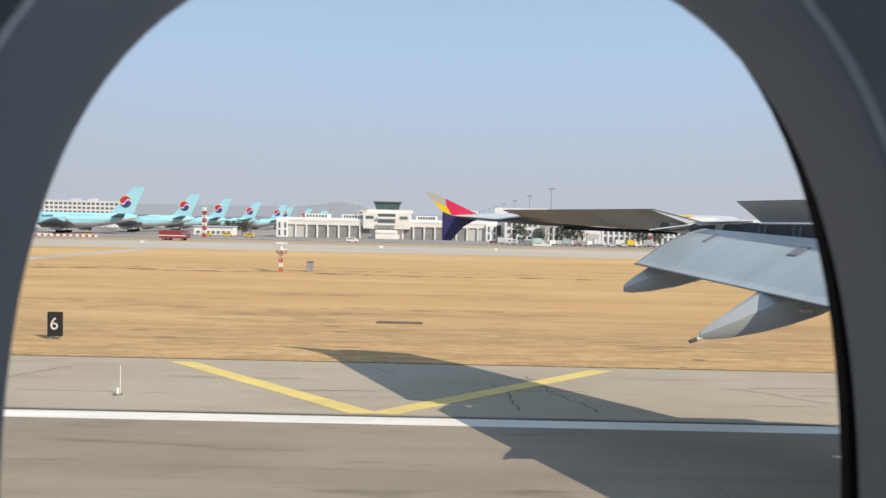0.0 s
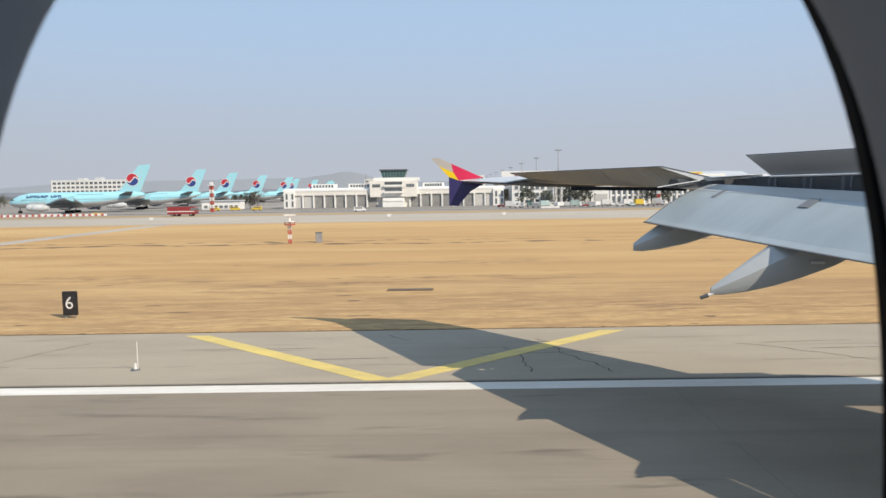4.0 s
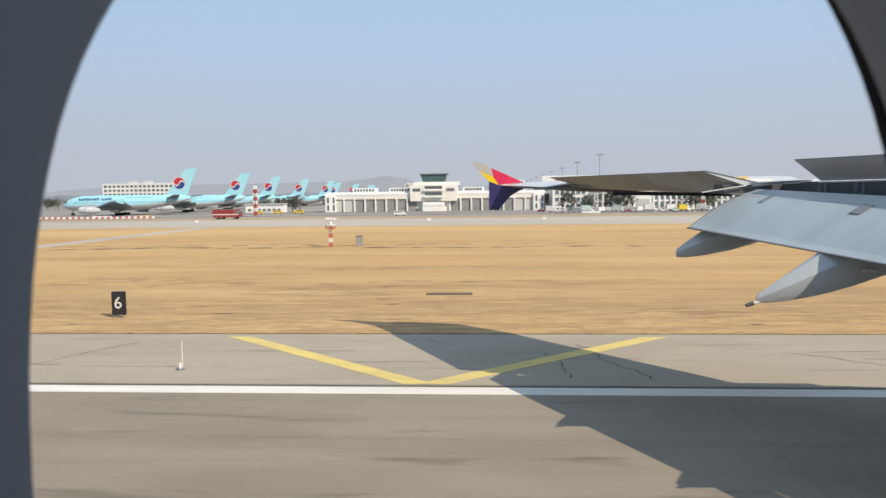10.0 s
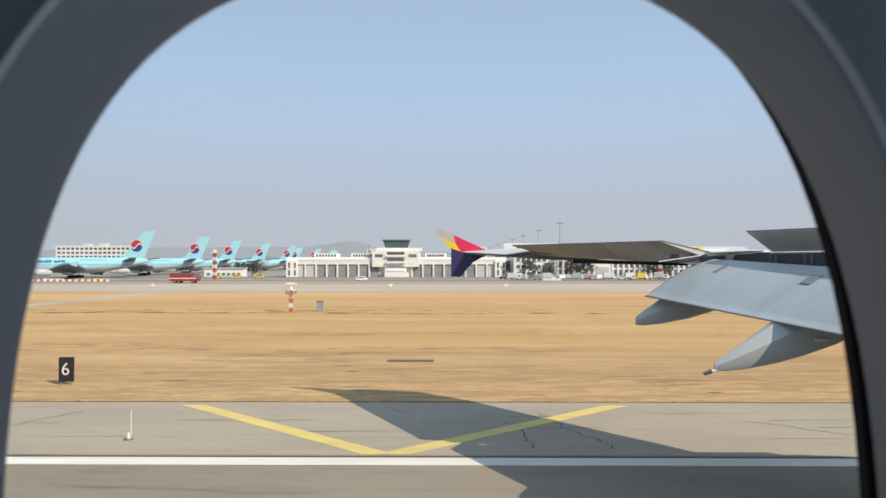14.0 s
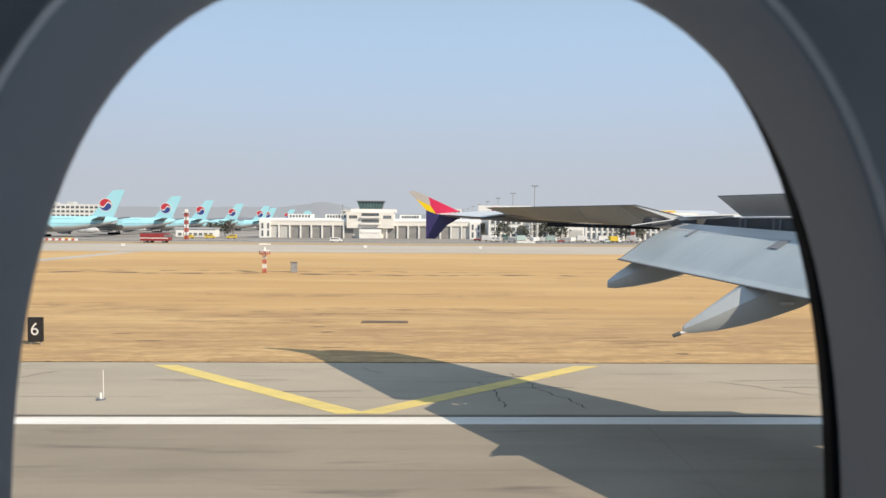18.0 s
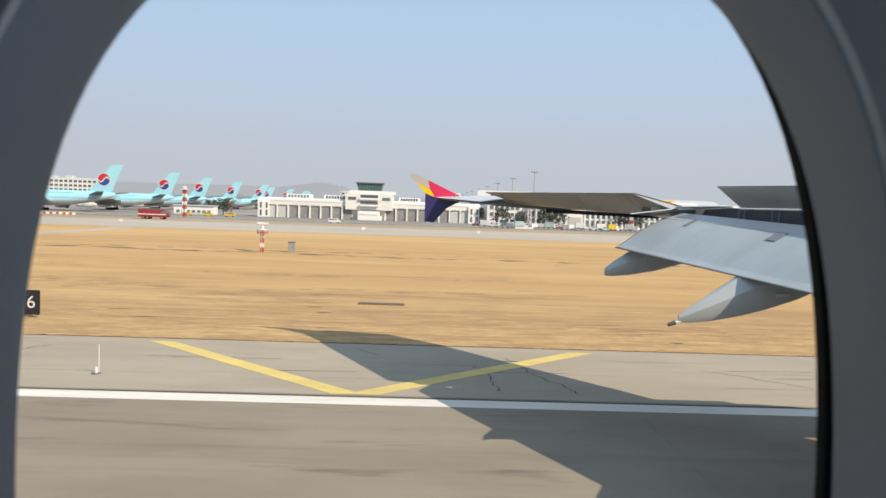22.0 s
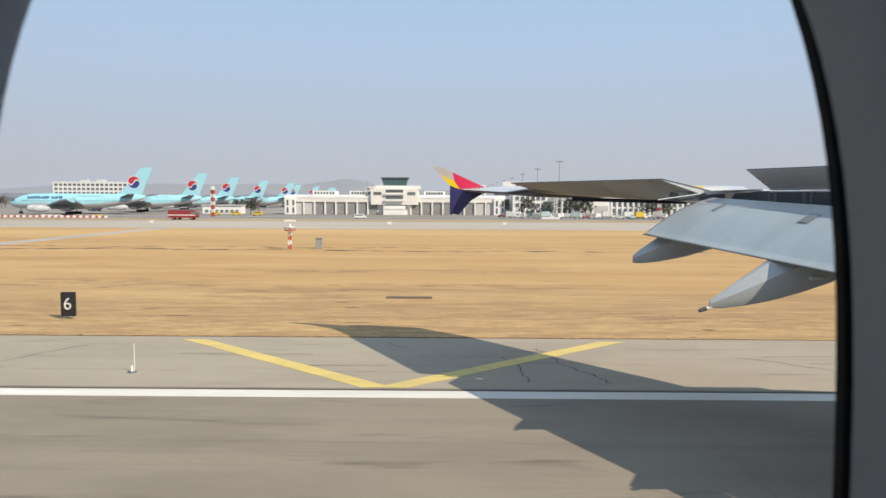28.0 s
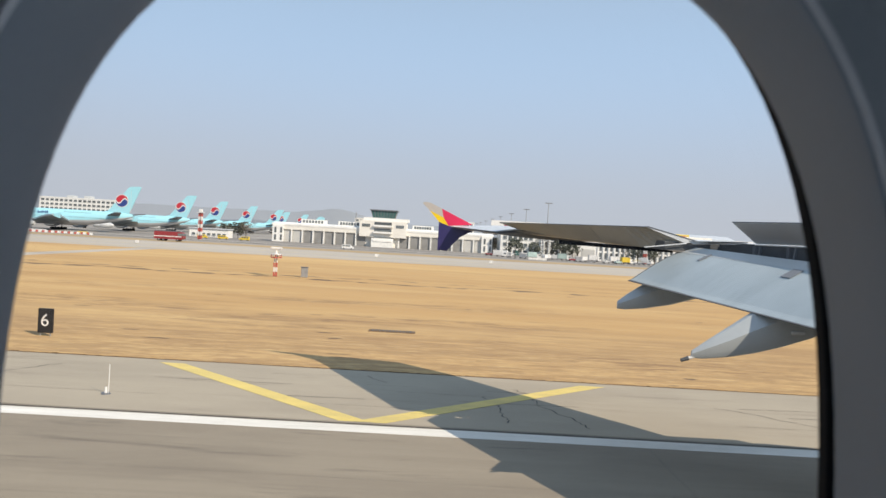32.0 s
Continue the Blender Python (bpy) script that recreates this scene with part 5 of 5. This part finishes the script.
        part("wing", slab([(-51, side * 2.5, 4.4), (-31, side * 2.5, 4.6), (-16.5, side * 39, 7.6), (-20, side * 39.5, 7.7), (-27, side * 33, 7.2)], 0.7), WING_GREY, s, "swept grey wing")
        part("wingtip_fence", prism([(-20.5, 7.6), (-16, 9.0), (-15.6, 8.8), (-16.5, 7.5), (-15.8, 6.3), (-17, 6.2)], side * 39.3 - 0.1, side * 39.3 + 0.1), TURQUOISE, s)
        for ex, ey in ((-53, 14.8), (-43.5, 25.7)):
            e = part("engine", nacelle(0, 7.6, 1.85), ENGINE, s, "pale engine nacelle", True)
            e.matrix_basis = pose(ex + 7.6, side * ey, 3.0, 0, 0, 180)
            part("pylon", boxed(1.5, 6.0, -0.2, 0.2, 1.3, 3.0), WING_GREY, e)
            part("intake", tubed((7.55, 0, 0), (7.68, 0, 0), 1.45, n=20), COVE, e)
    for gx, gy, n in ((-66, 0, 1), (-38, -3, 3), (-38, 3, 3)):
        leg = part("landing_gear", tubed((gx, gy, 0.7), (gx, gy, 3.4), 0.25), STEEL, s)
        for k in range(n):
            for dy in (-0.6, 0.6):
                cx = gx + (k - (n - 1) / 2) * 1.7
                part("wheel", tubed((cx, gy + dy - 0.25, 0.7), (cx, gy + dy + 0.25, 0.7), 0.7, n=16), TYRE, leg)
    return s


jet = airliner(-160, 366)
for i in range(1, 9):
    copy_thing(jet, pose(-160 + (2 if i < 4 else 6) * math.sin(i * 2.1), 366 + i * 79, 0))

# ---- vehicles ----
def wheels(parent, xs, w, r=0.42):
    for x in xs:
        for side in (-1, 1):
            wh = part("wheel", tubed((x, side * w - 0.13, r), (x, side * w + 0.13, r), r, n=14), TYRE, parent)
            part("hub", tubed((x, side * (w + 0.13), r), (x, side * (w + 0.15), r), r * 0.5, n=10), STEEL, wh)


def fire_truck(x, y):
    s = thing("fire_truck", x, y, 0, "red airport fire truck with a pale stripe standing on the taxiway", "fire truck")
    part("body", prism([(-5.5, 0.8), (5.2, 0.8), (5.8, 1.4), (5.6, 3.2), (4.6, 3.7), (-5.5, 3.7)], -1.5, 1.5), TRUCK_RED, s)
    part("stripe", boxed(-5.5, 5.2, -1.54, 1.54, 1.7, 2.05), MAST_WHITE, s, "white stripe")
    part("windscreen", boxed(3.6, 5.85, -1.53, 1.53, 2.3, 3.2), WINDOW_DARK, s)
    part("roof_gear", boxed(-4.5, 2.5, -0.9, 0.9, 3.7, 4.1), DARK_GREY, s)
    part("turret", tubed((4.0, 0, 3.7), (5.4, 0, 4.3), 0.16, n=8), STEEL, s)
    wheels(s, (-3.6, -1.9, 3.6), 1.35, 0.68)
fire_truck(-104, 272)


def van(name, x, y, m, label, turn=0):
    s = thing(name, x, y, 0, label, "van", "parked vans", turn=turn)
    part("body", prism([(-2.5, 0.4), (2.5, 0.4), (2.5, 1.1), (1.8, 1.25), (1.0, 2.05), (-2.4, 2.1), (-2.55, 1.2)], -0.92, 0.92), m, s)
    for a, b in ((-2.2, -1.1), (-0.95, 0.1), (0.25, 1.15)):
        part("window", boxed(a, b, -0.95, 0.95, 1.3, 1.85), WINDOW_DARK, s)
    part("headlight", boxed(2.45, 2.53, -0.8, 0.8, 0.8, 1.0), MAST_WHITE, s)
    wheels(s, (-1.6, 1.6), 0.82, 0.34)
    return s
van("white_van", -38, 300, CAR_WHITE, "white minibus on the service road")
v = van("car", -118, 352, CAR_YELLOW, "yellow airport car parked by the shed")
copy_thing(v, pose(-108, 353, 0, 0, 0, 8))
copy_thing(v, pose(-97, 352, 0, 0, 0, 180))


def truck(x, y, k):
    r = random.Random(k)
    m = r.choice((CAR_WHITE, CAR_WHITE, CAR_WHITE, TRUCK_RED, TEAL, CAR_YELLOW))
    kind = r.choice(("box", "flat", "dolly", "tug"))
    s = thing({"box": "box_truck", "flat": "baggage_cart", "dolly": "container_dolly", "tug": "tow_tractor"}[kind], x, y, 0,
              {"box": "small box truck parked on the apron", "flat": "open baggage cart parked on the apron", "dolly": "container dolly with a pale container", "tug": "low tow tractor parked on the apron"}[kind], "apron vehicle", "apron vehicles", turn=r.uniform(-25, 25))
    if kind == "box":
        part("cargo_box", boxed(-3.2, 1.0, -1.1, 1.1, 0.8, 3.1, bevel=0.05), m, s)
        part("cab", prism([(1.1, 0.5), (3.0, 0.5), (3.0, 1.4), (2.5, 2.3), (1.1, 2.35)], -1.0, 1.0), CAR_WHITE, s)
        part("windscreen", boxed(1.9, 2.85, -1.03, 1.03, 1.4, 2.0), WINDOW_DARK, s)
    elif kind == "flat":
        part("bed", boxed(-1.8, 1.8, -0.8, 0.8, 0.5, 0.7), STEEL, s)
        part("canopy", boxed(-1.8, 1.8, -0.85, 0.85, 2.0, 2.1), m, s)
        for dx in (-1.7, 1.7):
            for dy in (-0.75, 0.75):
                part("post", tubed((dx, dy, 0.7), (dx, dy, 2.0), 0.05, n=5), STEEL, s)
    elif kind == "dolly":
        part("bed", boxed(-1.8, 1.8, -1.2, 1.2, 0.45, 0.65), STEEL, s)
        part("container", prism([(-1.6, 0.65), (1.2, 0.65), (1.7, 1.2), (1.7, 2.3), (-1.6, 2.3)], -1.1, 1.1), r.choice((CAR_WHITE, SILVER)), s)
    else:
        part("body", boxed(-1.6, 1.6, -0.8, 0.8, 0.4, 1.15, bevel=0.08), m, s)
        part("cab", boxed(-0.5, 0.6, -0.7, 0.7, 1.15, 2.0, bevel=0.06), CAR_WHITE, s)
        part("windscreen", boxed(-0.4, 0.65, -0.72, 0.72, 1.35, 1.85), WINDOW_DARK, s)
    wheels(s, (-1.2, 1.2), 0.85, 0.36)
rv = random.Random(11)
for k in range(46):
    truck(26 + k * 3.4 + rv.uniform(-1.2, 1.2), 322 + rv.choice((0, 6, 12, 18)) + rv.uniform(-1, 1), k)
for k in range(6):
    s = thing("container", 128 + k * 6.5, 338, 0, "pale green storage container beside the sheds", "container", "containers")
    part("body", boxed(-3, 3, -1.2, 1.2, -0.02, 2.6, bevel=0.04), TEAL, s)
    for dx in (-2, -1, 0, 1, 2):
        part("rib", boxed(dx - 0.08, dx + 0.08, -1.26, -1.2, 0.2, 2.5), TEAL, s)

# ---- trees ----
def tree(x, y, h, spread, seed, pine=True):
    r = random.Random(seed)
    s = thing("pine_tree" if pine else "bare_tree", x, y, 0, "dark green pine with a ragged crown" if pine else "leafless brown winter tree", "tree", "airport trees")
    bm = bmesh.new()
    tube(bm, (0, 0, -0.2), (0.2, 0, h * 0.55), 0.22 * h / 8, 0.1 * h / 8, n=7)
    limbs = []
    for i in range(9):
        a, z = i * 2.4 + r.random(), h * (0.3 + 0.065 * i)
        p = Vector((spread * (0.95 - 0.055 * i) * math.cos(a), spread * (0.95 - 0.055 * i) * math.sin(a), z + h * 0.1))
        tube(bm, (0.1, 0, z - h * 0.08), p, 0.06 * h / 8, 0.02, n=5)
        limbs.append(p)
    part("trunk", bm, BARK, s)
    verts, faces = [], []
    for i in range(420 if pine else 520):
        c = r.choice(limbs) * 1.0
        c = c + Vector((r.gauss(0, spread * 0.28), r.gauss(0, spread * 0.28), r.gauss(0, h * 0.11)))
        c.z = min(max(c.z, h * 0.22), h)
        n = Vector((r.gauss(0, 1), r.gauss(0, 1), r.gauss(0, 1))).normalized()
        u = n.orthogonal().normalized() * r.uniform(0.25, 0.6) * (1.0 if pine else 0.9)
        v = n.cross(u) * (r.uniform(0.5, 1.0) if pine else 0.12)
        k = len(verts)
        verts += [tuple(c - u - v), tuple(c + u - v * 0.6), tuple(c + u * 0.7 + v), tuple(c - u * 0.6 + v)]
        faces.append((k, k + 1, k + 2, k + 3))
    me = bpy.data.meshes.new("crown")
    me.from_pydata(verts, [], faces)
    me.materials.append(LEAF if pine else BARE)
    cr = new("crown", me)
    cr.parent = s
    return s
rt = random.Random(3)
kinds = [tree(-900 - i * 9, 500, 8 + i % 3, 3.4, 40 + i, i % 3 != 2) for i in range(6)]
spots = [(-121 + i * 6 + rt.uniform(-2, 2), 402 + rt.uniform(-6, 10)) for i in range(3)] + [(-170 + i * 7.5 + rt.uniform(-3, 3), 1060 + rt.uniform(0, 30)) for i in range(30)]
spots += [(33 + i * 2 + rt.uniform(-1, 1), 415 + rt.uniform(0, 8)) for i in range(3)] + [(42 + i * 7 + rt.uniform(-2, 2), 356 + rt.uniform(0, 8)) for i in range(5)] + [(100 + i * 5 + rt.uniform(-2, 2), 357 + rt.uniform(0, 8)) for i in range(4)] + [(144 + i * 12 + rt.uniform(-2, 2), 366 + rt.uniform(0, 10)) for i in range(6)]
spots += [(-420 + i * 9 + rt.uniform(-4, 4), 600 + rt.uniform(0, 40)) for i in range(18)] + [(-60 + i * 10 + rt.uniform(-4, 4), 640 + rt.uniform(0, 50)) for i in range(26)]
for i, (x, y) in enumerate(spots):
    k = rt.uniform(0.8, 1.25)
    if i < len(kinds):
        kinds[i].matrix_basis = pose(x, y, 0, 0, 0, rt.uniform(0, 360))
    else:
        copy_thing(kinds[i % len(kinds)], pose(x, y, 0, 0, 0, rt.uniform(0, 360)) @ Matrix.Diagonal((k, k, k, 1)))


# ---- distance ----
def ridge(name, y, x0, x1, heights, material, label):
    """A far wooded ridge: a skyline of smooth hills with a fine ragged edge."""
    bm = bmesh.new()
    n = 260
    low, top, back = [], [], []
    for i in range(n + 1):
        u = i / n
        x = x0 + (x1 - x0) * u
        h = sum(a * math.exp(-((u - c) / w) ** 2) for a, c, w in heights) + 4 * noise.noise((x * 0.012, y * 0.01, 0)) + 1.6 * noise.noise((x * 0.06, 7, 0))
        low.append(bm.verts.new((x, y, -1)))
        top.append(bm.verts.new((x, y + 80, max(h, 1))))
        back.append(bm.verts.new((x, y + 260, -1)))
    for i in range(n):
        bm.faces.new((low[i], low[i + 1], top[i + 1], top[i]))
        bm.faces.new((top[i], top[i + 1], back[i + 1], back[i]))
    tagged(part(name, bm, material, smooth=True), label, "hill", kind="structure")
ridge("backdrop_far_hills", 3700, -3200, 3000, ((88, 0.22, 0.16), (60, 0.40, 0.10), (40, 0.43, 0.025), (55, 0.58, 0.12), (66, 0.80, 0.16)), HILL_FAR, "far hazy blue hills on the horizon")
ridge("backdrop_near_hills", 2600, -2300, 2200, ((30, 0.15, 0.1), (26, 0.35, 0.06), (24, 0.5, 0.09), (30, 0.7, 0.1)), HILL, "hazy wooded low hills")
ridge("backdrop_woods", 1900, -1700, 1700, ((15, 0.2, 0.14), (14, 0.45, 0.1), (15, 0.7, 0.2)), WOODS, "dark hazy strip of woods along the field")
